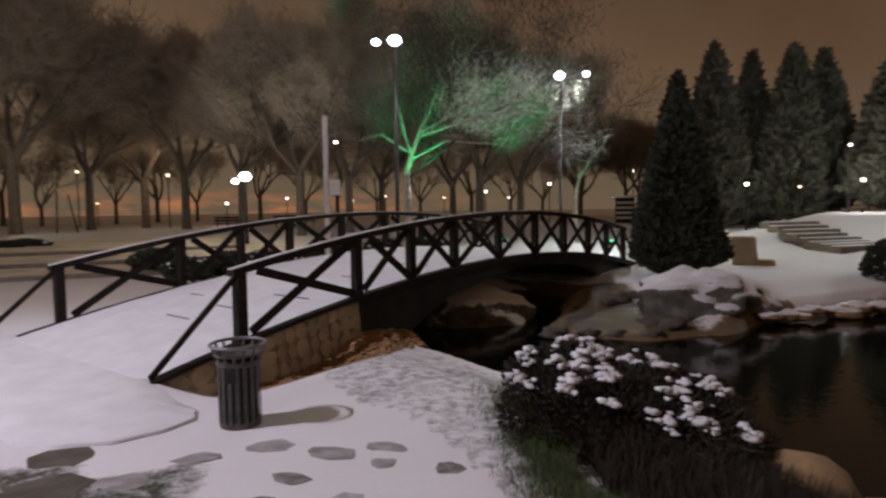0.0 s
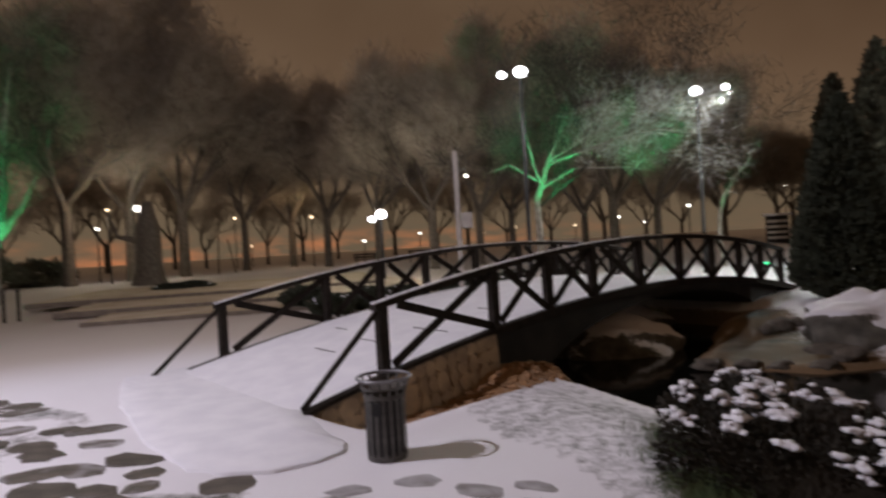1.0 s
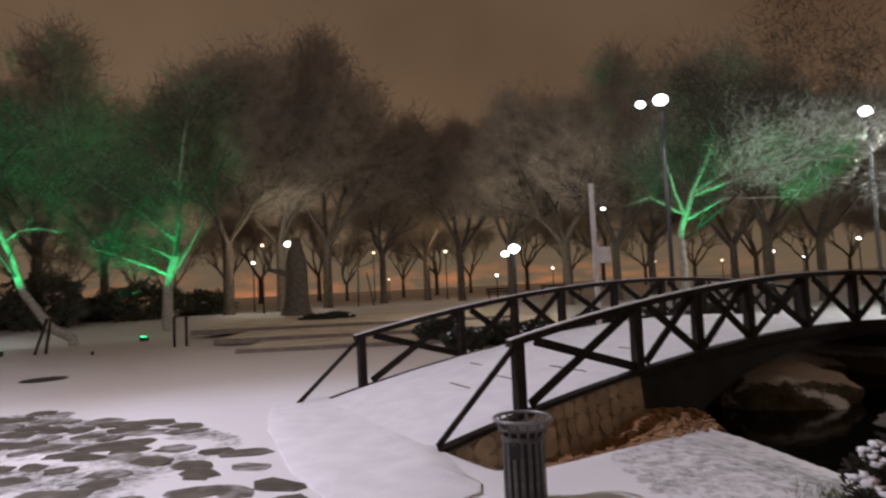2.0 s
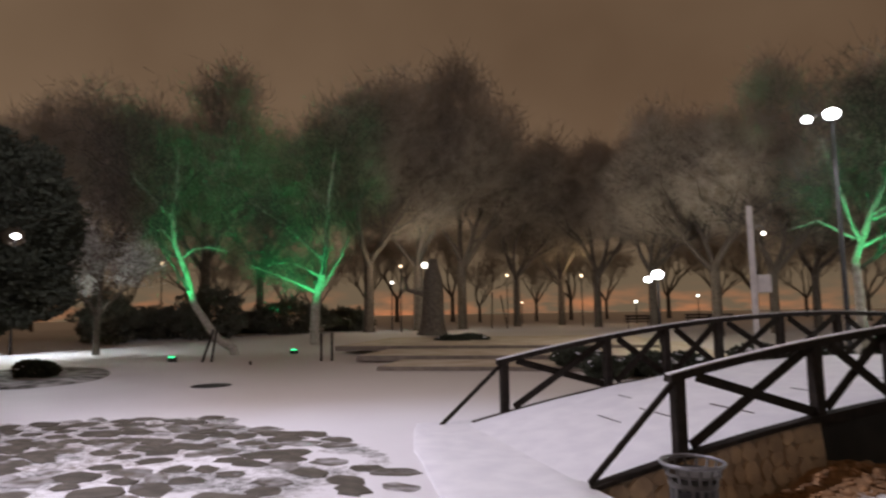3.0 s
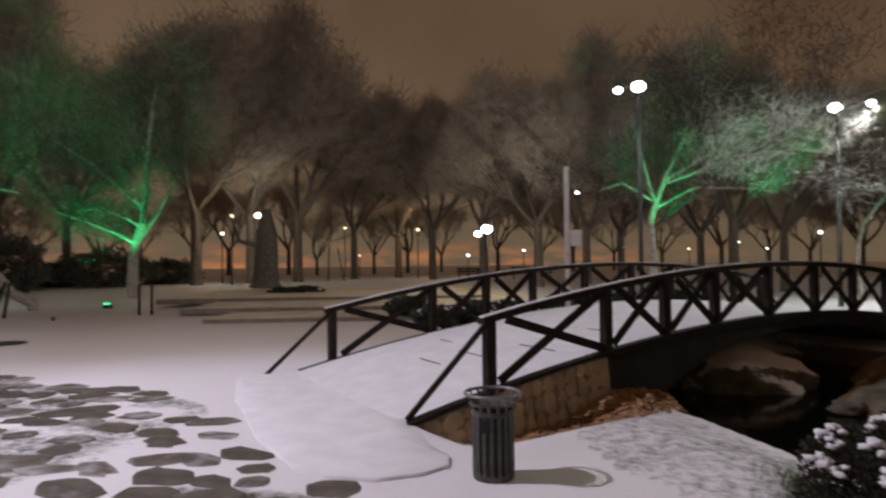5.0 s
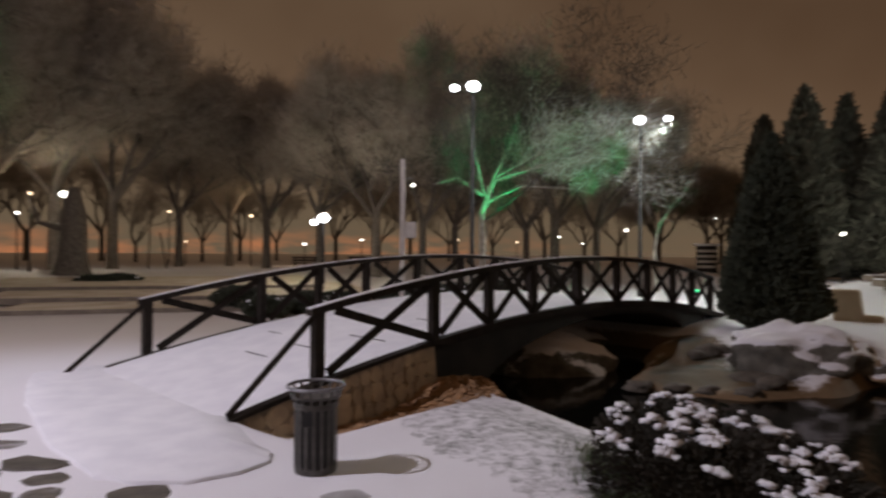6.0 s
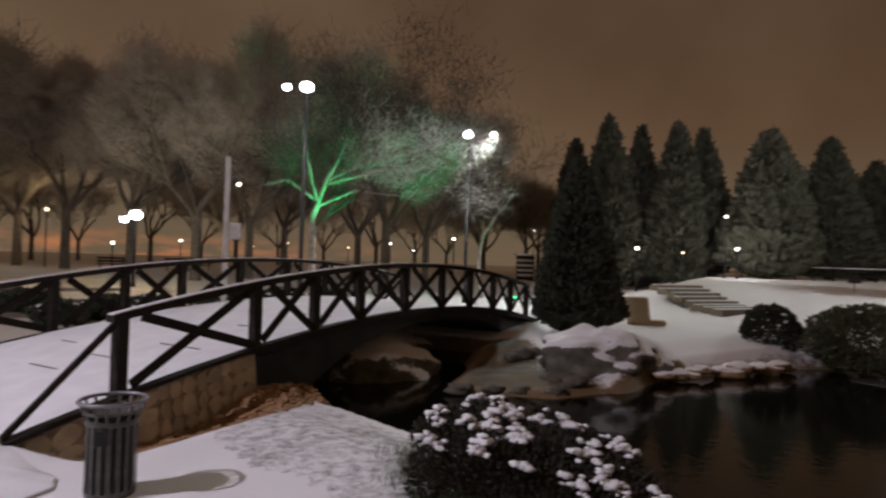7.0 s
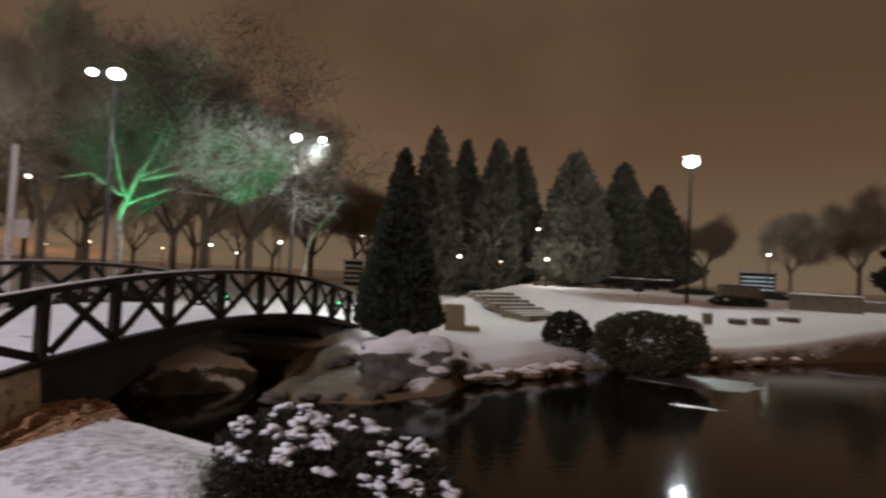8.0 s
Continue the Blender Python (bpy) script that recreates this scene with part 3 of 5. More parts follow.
def stones(wall, spots, out, v_top):
    """Rough stones set in the battered wall face."""
    rng = random.Random(5)

    def on_face(s, k, lift):
        i = max(j for j in range(4) if spots[j] <= s or j == 0)
        t = (s - spots[i]) / (spots[i + 1] - spots[i])
        o = out[i] + (out[i + 1] - out[i]) * t
        zt = deck_height(s) - 0.075
        return Vector((s, v_top - o * k - lift, zt + (-0.5 - zt) * k - lift * 0.0))

    s = 0.15
    while s < 3.0:
        w = rng.uniform(0.15, 0.34)
        height = deck_height(s) + 0.42
        rows = max(1, round(height / 0.19))
        cuts = [0.02] + [(i + rng.uniform(-0.22, 0.22)) / rows for i in range(1, rows)] + [0.98]
        for a, b in zip(cuts, cuts[1:]):
            bm = bmesh.new()
            n = rng.randrange(6, 10)
            ring = []
            lift = rng.uniform(0.008, 0.026)
            cs, ck = min(s + w / 2, 2.98), (a + b) / 2
            for j in range(n):
                ang = j * math.tau / n + rng.uniform(-0.25, 0.25)
                r = rng.uniform(0.82, 1.08)
                sx = cs + 0.63 * w * r * math.cos(ang)
                kk = min(0.995, max(0.005, ck + 0.66 * (b - a) * r * math.sin(ang)))
                ring.append((min(3.04, max(0.0, sx)), kk))
            base = [bm.verts.new(on_face(x, k, -0.01)) for x, k in ring]
            face = [bm.verts.new(on_face(cs + (x - cs) * 0.86, ck + (k - ck) * 0.86, lift)) for x, k in ring]
            for j in range(n):
                bm.faces.new((base[j], base[(j + 1) % n], face[(j + 1) % n], face[j]))
            bm.faces.new(face)
            bmesh.ops.recalc_face_normals(bm, faces=bm.faces)
            part("stone", bm, WALLSTONE, wall)
        s += w


build_bridge()


def build_apron():
    """The snowed-over ramp in front of the bridge, a low slab with a rounded edge."""
    edge = [(-2.02, 6.30), (-1.74, 5.88), (-1.52, 5.60), (-1.50, 5.38), (-1.66, 5.14), (-1.98, 4.95), (-2.35, 4.93), (-2.72, 5.04), (-3.25, 5.50), (-3.62, 5.85), (-4.1, 6.5), (-4.75, 7.3), (-5.4, 8.3), (-5.75, 9.0),
            (-5.2, 9.6), (-4.4, 9.7), (-2.36, 6.80)]
    bm = bmesh.new()
    fine = []
    for (x0, y0), (x1, y1) in zip(edge, edge[1:] + edge[:1]):
        for k in range(5):
            t = k / 5
            x, y = x0 + (x1 - x0) * t, y0 + (y1 - y0) * t
            w = 0.03 * noise.noise(Vector((x * 6, y * 6, 2)))
            fine.append((x + w, y + w))
    cx, cy = -3.4, 7.0
    rings = []
    for k, z in ((1.0, -0.02), (0.998, 0.024), (0.99, 0.030), (0.6, 0.034), (0.2, 0.034)):
        rings.append([bm.verts.new((cx + (x - cx) * k, cy + (y - cy) * k, z)) for x, y in fine])
    n = len(fine)
    for a, b in zip(rings, rings[1:]):
        for k in range(n):
            bm.faces.new((a[k], a[(k + 1) % n], b[(k + 1) % n], b[k]))
    bm.faces.new(rings[-1])
    bmesh.ops.recalc_face_normals(bm, faces=bm.faces)
    return tagged(smooth(part("pavement", bm, SNOW)), "smooth snow-covered ramp leading onto the footbridge", "pavement", kind="structure")


build_apron()


# ---- litter bin ----
def build_bin(place):
    top = thing("litter_bin", place, "dark slatted metal litter bin standing in the snow", "litter bin")
    bm = bmesh.new()
    lathe(bm, [(0.165, 0.0), (0.172, 0.03), (0.172, 0.05)], 28)
    part("base_ring", bm, BINMETAL, top)
    bm = bmesh.new()
    lathe(bm, [(0.145, 0.03), (0.15, 0.52), (0.14, 0.52), (0.135, 0.04)], 28)
    part("liner", bm, BLACK, top, "black inner liner")
    n = 17
    sb = bmesh.new()
    box(sb, 0.168, 0, 0.29, 0.007, 0.033, 0.50, 0.002)
    slat = part("slat", sb, BINMETAL, top)
    for k in range(n):
        o = slat if k == 0 else slat.copy()
        if k:
            scene.collection.objects.link(o)
        o.rotation_euler = (0, 0, k * math.tau / n)
    bm = bmesh.new()
    lathe(bm, [(0.172, 0.515), (0.180, 0.525), (0.180, 0.555), (0.172, 0.56), (0.168, 0.555), (0.168, 0.52)], 28)
    part("collar", bm, BINMETAL, top)
    bm = bmesh.new()
    lathe(bm, [(0.196, 0.600), (0.200, 0.604), (0.200, 0.616), (0.196, 0.620), (0.192, 0.616), (0.192, 0.604)], 28)
    part("grille_ring", bm, BINMETAL, top)
    fb = bmesh.new()
    beam(fb, (0.174, 0, 0.55), (0.222, 0, 0.68), 0.022, 0.007, 0.001)
    flare = part("flared_bar", fb, BINMETAL, top)
    for k in range(16):
        o = flare if k == 0 else flare.copy()
        if k:
            scene.collection.objects.link(o)
        o.rotation_euler = (0, 0, k * math.tau / 16)
    bm = bmesh.new()
    ring = [Vector((0.226 * math.cos(a * math.tau / 32), 0.226 * math.sin(a * math.tau / 32), 0.685)) for a in range(33)]
    tube(bm, ring, [0.014] * 33, 8, False)
    smooth(part("rim", bm, STEEL, top, "worn bare steel rim"))
    bm = bmesh.new()
    box(bm, -0.035, -0.178, 0.45, 0.085, 0.012, 0.11, 0.004)
    part("plate", bm, BLACK, top, "small black plate")
    return top


build_bin((-1.08, 5.27, ground_height(-1.08, 5.27)))
# ---- trees ----
def crown_twigs(bm, rng, tips, count, length, thick=0.014):
    """Fine twigs as thin three-sided spikes round the branch tips."""
    for _ in range(count):
        p, d = tips[rng.randrange(len(tips))]
        d = (d + Vector((rng.gauss(0, 0.75), rng.gauss(0, 0.75), rng.gauss(0.05, 0.6)))).normalized()
        base = p + Vector((rng.gauss(0, 0.5), rng.gauss(0, 0.5), rng.gauss(0, 0.5))) * length
        side = d.orthogonal().normalized()
        up = d.cross(side)
        r = rng.uniform(0.5, 1.2) * thick
        ln = length * rng.uniform(0.5, 1.2)
        end = base + d * ln + Vector((0, 0, rng.uniform(-0.15, 0.1))) * ln
        a = [bm.verts.new(base + r * (math.cos(t) * side + math.sin(t) * up)) for t in (0, 2.1, 4.2)]
        c = bm.verts.new(end)
        for k in range(3):
            bm.faces.new((a[k], a[(k + 1) % 3], c))


def grow(bm, rng, p, d, length, radius, level, tips, up=0.12, spread=0.75):
    """One limb and its side limbs."""
    pts, radii = [p.copy()], [radius]
    n = 5
    dirs = []
    for i in range(n):
        d = (d + Vector((rng.gauss(0, 0.13), rng.gauss(0, 0.13), rng.gauss(up * 0.5, 0.08)))).normalized()
        p = p + d * length / n
        pts.append(p.copy())
        radii.append(radius * (1 - 0.45 * (i + 1) / n))
        dirs.append(d.copy())
    tube(bm, pts, radii, 8 if level >= 3 else 5 if level == 2 else 4, level >= 3)
    if level == 0:
        tips.append((pts[-1], dirs[-1]))
        tips.append((pts[3], dirs[2]))
        return
    if level == 1:
        tips.append((pts[2], dirs[1]))
    kids = 4 if level >= 2 else 3
    for k in range(kids):
        i = n if k == 0 else rng.randrange(2, n + 1)
        side = Vector((rng.gauss(0, 1), rng.gauss(0, 1), rng.gauss(0.15, 0.5)))
        nd = (dirs[i - 1] * (1.0 if k else 1.6) + side.normalized() * spread).normalized()
        grow(bm, rng, pts[i], nd, length * rng.uniform(0.6, 0.82), radii[i] * (0.8 if k == 0 else 0.62), level - 1, tips, up, spread)


def bare_tree(place, height, seed, label, lean=(0, 0), twigs=5200, group="bare trees of the park", trunk_len=0.30, girth=1.0, wide=1.0, thick=0.016):
    rng = random.Random(seed)
    top = thing("tree", place, label, "tree", group)
    bm = bmesh.new()
    tips = []
    d = Vector((lean[0], lean[1], 1)).normalized()
    base = Vector((0, 0, -0.15))
    r = 0.02 * height * girth
    h = height * trunk_len
    tube(bm, [base, base + d * 0.25, base + d * h * 0.5, base + d * h], [r * 1.5, r * 1.1, r * 0.95, r * 0.85], 9, False)
    for k in range(4):
        a = k * math.tau / 4 + rng.uniform(-0.5, 0.5)
        nd = (d * 1.3 + Vector((math.cos(a), math.sin(a), 0)) * wide * rng.uniform(0.5, 0.95)).normalized()
        grow(bm, rng, base + d * h * rng.uniform(0.85, 1.0), nd, height * rng.uniform(0.24, 0.31), r * 0.6, 3, tips)
    smooth(part("trunk", bm, BARK, top, "grey-brown trunk and limbs"))
    bm = bmesh.new()
    crown_twigs(bm, rng, tips, twigs, height * 0.07, thick)
    part("crown", bm, TWIG, top, "dense leafless twigs")
    return top


def spray_crown(bm, rng, surface, count, size):
    """Small leaf sprays spread over a crown; surface(rng) gives a place and the way out."""
    for _ in range(count):
        p, out = surface(rng)
        d = (out + Vector((rng.gauss(0, 0.5), rng.gauss(0, 0.5), rng.gauss(0.15, 0.5)))).normalized()
        side = d.orthogonal().normalized()
        side = (Matrix.Rotation(rng.uniform(0, 6.28), 3, d) @ side)
        s = size * rng.uniform(0.6, 1.35)
        nrm = d.cross(side)
        a, b = bm.verts.new(p - d * s * 0.4), bm.verts.new(p + side * s * 0.42 + nrm * s * 0.12)
        c, e = bm.verts.new(p + d * s), bm.verts.new(p - side * s * 0.42 + nrm * s * 0.12)
        bm.faces.new((a, b, c))
        bm.faces.new((a, c, e))


def conifer(place, height, radius, seed, label, count=5200, group="tall conifers beyond the pond", needles=None, bulge=0.28, size=0.3, skirt=0.06, sharp=0.9, uneven=0.16):
    rng = random.Random(seed)
    top = thing("conifer", place, label, "conifer", group)
    bm = bmesh.new()
    tube(bm, [(0, 0, -0.2), (0, 0, height * 0.5), (0, 0, height * 0.96)], [radius * 0.11, radius * 0.08, 0.02], 7)
    part("trunk", bm, BARK, top)

    def shape(t):
        body = min(1.0, (t / bulge) ** 0.6) if t < bulge else max(0.0, (1 - t) / (1 - bulge)) ** sharp
        return radius * max(body, 0.03)

    def surface(r):
        t = 1 - math.sqrt(r.random() * 0.995)
        t = skirt + (1 - skirt) * t if r.random() < 0.85 else skirt + (1 - skirt) * r.random()
        a = r.uniform(0, math.tau)
        k = 1 + uneven * noise.noise(Vector((math.cos(a) * 2.2, math.sin(a) * 2.2, t * height * 0.9 + seed * 5))) + 0.10 * noise.noise(Vector((math.cos(a) * 6, math.sin(a) * 6, t * height * 2.6 + seed)))
        rad = shape(t) * k * (1 - 0.45 * r.random() ** 2.2)
        o = Vector((math.cos(a), math.sin(a), 0.45))
        return Vector((rad * math.cos(a), rad * math.sin(a), t * height)), o

    bm = bmesh.new()
    spray_crown(bm, rng, surface, count, size)
    part("crown", bm, needles or FROST_HAZE, top, "dense dark green needles")
    return top


def round_crown(bm, rng, centre, radii, count, size, seed, low=-1.0, rough=0.25):
    def surface(r):
        while True:
            n = Vector((r.gauss(0, 1), r.gauss(0, 1), r.gauss(0, 1))).normalized()
            if n.z > low:
                break
        k = 1 + rough * noise.noise(n * 1.9 + Vector((seed, seed * 3, 0))) + rough * 0.6 * noise.noise(n * 5 + Vector((0, seed, 1)))
        k *= 1 - 0.4 * r.random() ** 2
        return Vector(centre) + Vector((n.x * radii[0], n.y * radii[1], n.z * radii[2])) * k, n
    spray_crown(bm, rng, surface, count, size)


def on_ground(azimuth, distance, sink=0.0):
    p = polar(azimuth, distance)
    p.z = ground_height(p.x, p.y) - sink
    return p


# dark conifer by the bridge's far end
conifer(on_ground(27.7, 16.2), 4.45, 1.12, 3, "dense dark conical cypress beside the bridge's far end", 15000, "", NEEDLE, 0.1, 0.13, 0.0, 0.72)
for k, (az, el, d, r) in enumerate([(27.6, 10.9, 50, 1.7), (30.5, 12.9, 48, 2.4), (33.3, 12.0, 50, 2.1), (36.3, 12.1, 48, 2.0), (38.4, 11.5, 50, 2.1), (43.4, 11.2, 47, 2.5),
                                    (47.6, 10.3, 52, 2.4), (50.6, 8.3, 56, 2.8), (70, 8, 62, 3.0)]):
    p = on_ground(az, d)
    conifer(p, 1.8 + d * math.tan(radians(el)) - p.z, r * 1.15, 20 + k, "tall dark conifer in a row behind the snowy lawn", 7000, size=0.42, bulge=0.13, skirt=0.02, sharp=0.62 + 0.05 * (k * 7 % 5), uneven=0.42)

# leafless trees round the park
BACK_TREES = [(-58, 17.5, 46, 1), (-50, 18.5, 44, 2), (-45.5, 15.5, 52, 0), (-36.0, 20.3, 42, 1), (-31.5, 20.0, 44, 2), (-27.5, 19.0, 45, 0), (-22.5, 14.2, 50, 1), (-18.5, 13.6, 52, 2), (-15.4, 15.2, 46, 0),
              (-10.8, 15.8, 40, 1), (-5.8, 18.0, 36, 2), (-1.5, 15.6, 38, 0), (1.5, 13.5, 42, 1), (8.0, 13.5, 40, 2), (10.5, 18.0, 36, 0), (14.2, 14.5, 37, 1), (19.5, 8.5, 60, 1), (23.5, 7.5, 64, 2), (-66, 14, 50, 0), (-72, 16, 45, 1), (60.9, 6.5, 47, 1), (65.5, 7.5, 58, 2), (54.5, 6.0, 66, 0)]
TREE_KINDS = [bare_tree((0, 0, -60), 12.0, 11 + k, "tall leafless park tree with dense dark twigs", twigs=30000, trunk_len=0.30, wide=1.25, thick=0.018) for k in range(3)]
FAR_KINDS = [bare_tree((0, 0, -60), 8.0, 31 + k, "smaller leafless tree at the park's far edge", twigs=2600, trunk_len=0.24, wide=1.5, thick=0.02) for k in range(2)]


def plant(src, place, height, base, turn):
    k = height / base
    src.scale = (k, k, k)
    copy_thing(src, Matrix.Translation(place) @ Matrix.Rotation(turn, 4, "Z"))


for k, (az, el, d, kind) in enumerate(BACK_TREES):
    p = on_ground(az, d)
    plant(TREE_KINDS[kind], p, 1.8 + d * math.tan(radians(el)) - p.z, 12.0, k * 2.1)
rng = random.Random(77)
for k in range(26):
    az, d = -70 + k * 3.75 + rng.uniform(-1, 1), rng.uniform(58, 78)
    plant(FAR_KINDS[k % 2], on_ground(az, d), d * math.tan(radians(rng.uniform(7, 10.5))), 8.0, k * 1.7)
for src in TREE_KINDS + FAR_KINDS:
    for o in (*src.children_recursive, src):
        bpy.data.objects.remove(o)


def limb_tree(place, limbs, seed, label, twigs, twig_len, group="trees lit by green floodlights", snowy=0):
    """A tree whose main limbs run along given points (x, z pairs turned to face the path), with twigs grown on them."""
    rng = random.Random(seed)
    turn = math.atan2(-place[0], place[1])
    top = thing("tree", place, label, "tree", group, rz=turn)
    bm, fine = bmesh.new(), bmesh.new()
    tips = []
    for r0, r1, *pts in limbs:
        line = [Vector((x, y, z)) for x, y, z in pts]
        m = len(line)
        tube(bm, line, [0.66 * (r0 + (r1 - r0) * i / (m - 1)) for i in range(m)], 8, False)
        for i in range(1, m):
            d = (line[i] - line[i - 1]).normalized()
            for _ in range(2 if r1 < 0.09 else 1):
                side = Vector((rng.gauss(0, 1), rng.gauss(0, 1), rng.gauss(0.3, 0.6))).normalized()
                at = line[i - 1].lerp(line[i], rng.uniform(0.3, 1))
                if at.z > 2.0:
                    grow(fine, rng, at, (d + side * 0.8).normalized(), rng.uniform(1.0, 1.9), r1 * 0.4, 2, tips)
    # pale limbs against darkened twigs: the floodlight's reach put into the colours
    smooth(part("trunk", bm, PALEBARK, top, "smooth pale trunk and limbs"))
    smooth(part("branchwork", fine, DARKTWIG, top, "thin dark branches"))
    bm = bmesh.new()
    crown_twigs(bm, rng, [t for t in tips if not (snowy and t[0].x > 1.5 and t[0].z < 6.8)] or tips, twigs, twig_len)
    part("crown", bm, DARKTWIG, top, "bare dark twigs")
    # twigs on the lamp's side are paler: painted lamplight besides snow
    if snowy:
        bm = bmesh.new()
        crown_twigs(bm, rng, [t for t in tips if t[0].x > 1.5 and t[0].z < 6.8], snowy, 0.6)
        part("snowy_crown", bm, LITSNOWTWIG, top, "snowy twigs paled by painted lamplight")
    return top


# trees above green floodlights, limbs in metres from the trunk's foot
limb_tree(on_ground(-47.5, 30), [(0.34, 0.17, (0, 0, -0.2), (-0.12, 0, 0.3), (-0.83, 0, 0.77), (-1.31, 0, 1.52), (-1.78, 0, 2.27), (-2.14, 0, 3.63), (-2.62, 0, 4.98)),
                                 (0.17, 0.05, (-2.62, 0, 4.9), (-2.78, 0.1, 6.2), (-2.6, 0.2, 7.3), (-2.6, 0.2, 9.2)),
                                 (0.11, 0.04, (-2.78, 0.1, 6.1), (-3.44, -0.2, 6.81), (-4.1, -0.2, 7.56), (-4.5, -0.2, 8.1)),
                                 (0.08, 0.03, (-2.6, 0, 4.95), (-3.1, -0.3, 5.5), (-3.6, -0.4, 5.45), (-4.1, -0.4, 4.9)),
                                 (0.07, 0.03, (-2.3, 0, 4.3), (-1.85, -0.3, 4.68), (-1.2, -0.3, 4.78), (-0.4, -0.3, 4.6))], 41,
          "leaning leafless tree lit green from below", 3600, 0.9)
limb_tree(on_ground(-40.7, 34), [(0.46, 0.26, (0, 0, -0.2), (-0.1, 0, 0.4), (-0.06, 0, 2.0), (0.1, 0, 2.9), (0.34, 0, 3.63)),
                                 (0.22, 0.06, (0.34, 0, 3.6), (0.5, -0.1, 5.6), (0.64, -0.1, 7.7), (0.84, 0, 9.4), (1.0, 0, 10.6)),
                                 (0.17, 0.05, (0.4, 0, 4.4), (-0.14, -0.2, 4.83), (-1.62, -0.4, 6.22), (-3.55, -0.6, 7.51)),
                                 (0.17, 0.05, (0.1, 0, 2.6), (-0.56, -0.3, 3.01), (-2.0, -0.6, 3.6), (-3.51, -0.8, 4.15)),
                                 (0.11, 0.04, (0.2, 0, 3.5), (-0.3, -0.3, 3.81), (-1.4, -0.5, 4.3), (-2.47, -0.6, 4.1)),
                                 (0.11, 0.04, (0.64, -0.1, 7.0), (0.11, -0.2, 7.62), (-0.78, -0.2, 9.3)),
                                 (0.2, 0.06, (0.2, 0, 2.8), (1.16, 0.4, 4.4), (1.8, 0.6, 5.8))], 42,
          "old leafless tree with limbs lit green from below", 5200, 1.0)
limb_tree(on_ground(4.4, 24), [(0.24, 0.17, (0, 0, -0.2), (-0.2, 0, 1.2), (-0.21, 0, 2.05), (-0.24, 0, 3.23)),
                               (0.17, 0.05, (-0.24, 0, 3.2), (0.27, 0, 4.66), (0.89, 0, 5.98), (1.1, 0, 7.0)),
                               (0.13, 0.03, (0.25, 0, 4.6), (1.0, -0.2, 4.95), (1.6, -0.4, 5.25), (2.3, -0.5, 5.6), (3.63, -0.6, 5.86), (4.28, -0.6, 6.22)),
                               (0.12, 0.04, (-0.05, 0, 3.8), (-0.27, -0.1, 4.42), (-0.63, -0.1, 6.03), (-0.9, 0, 7.3)),
                               (0.12, 0.03, (0.3, 0, 4.5), (1.45, -0.6, 4.8), (2.76, -0.9, 5.18), (4.2, -1.0, 5.3), (5.4, -1.0, 5.05)),
                               (0.10, 0.03, (0.89, 0, 5.9), (1.64, 0.2, 6.34), (2.61, 0.4, 7.14), (3.4, 0.5, 8.4)),
                               (0.10, 0.03, (-0.1, 0, 3.6), (1.25, -0.3, 4.25), (3.23, -0.5, 4.1)),
                               (0.08, 0.03, (-0.2, 0, 3.9), (-1.2, 0.2, 4.6), (-2.3, 0.3, 4.3))], 43,
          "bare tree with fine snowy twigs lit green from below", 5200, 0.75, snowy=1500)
limb_tree(on_ground(19.4, 30), [(0.15, 0.06, (0, 0, -0.2), (-0.2, 0, 1.2), (-0.15, 0, 2.3), (0.01, 0, 3.04), (0.47, 0, 3.77), (1.03, 0, 4.49), (1.5, 0, 5.3))], 44,
          "slender bare tree lit green from below", 900, 0.7)


# ---- rocks and snow ----
def capped_rock(place, radii, seed, label, mat=ROCK, level=3, snow=0.35, rough=0.3, name="rock", group=""):
    """A boulder with a cap of snow on its upper faces."""
    top = thing(name, place, label, "rock", group)
    bm = bmesh.new()
    lump(bm, (0, 0, 0), radii, seed, rough, 1.3, level)
    dusted = {ROCK: SNOWROCK, TANROCK: SNOWTAN}[mat] if snow < 1 else mat
    smooth(part("boulder", bm, dusted, top))
    if snow < 0.4:
        bm = bmesh.new()
        lump(bm, (0, 0, 0), [r * 1.0 + 0.015 for r in radii], seed, rough, 1.3, level)
        bm.normal_update()
        for v in bm.verts:
            k = v.normal.z - 0.3 + 0.2 * noise.noise(v.co * 2.2 + Vector((seed, 0, 0))) + 0.16 * noise.noise(v.co * 9 + Vector((seed, 4, 0)))
            v.co += v.normal * (-0.045 + 0.062 * sstep(snow - 0.16, snow + 0.12, k))
        smooth(part("snow_cap", bm, SNOW, top, "rounded snow cap"))
    return top


capped_rock((6.42, 11.4, -0.25), (1.25, 0.95, 0.72), 2, "large grey boulder mound under snow at the pond's edge", level=5, snow=0.3, rough=0.36)
capped_rock((7.5, 11.1, -0.38), (0.42, 0.35, 0.36), 5, "grey shore boulder with a snow cap", level=4, group="shore rocks")
capped_rock((5.35, 10.75, -0.45), (0.5, 0.35, 0.22), 6, "low brown stone at the water's edge", ROCK, snow=1, group="shore rocks")
capped_rock((3.05, 4.05, -0.42), (0.42, 0.55, 0.36), 9, "tan boulder on the near bank of the pond", TANROCK, snow=1, group="shore rocks")
capped_rock((3.4, 3.3, -0.5), (0.5, 0.6, 0.34), 12, "tan boulder half sunk at the bank", TANROCK, snow=1, group="shore rocks")
capped_rock((2.7, 15.4, -0.45), (1.3, 0.7, 0.5), 15, "snow-dusted boulder on the stream bank behind the arch", group="shore rocks")
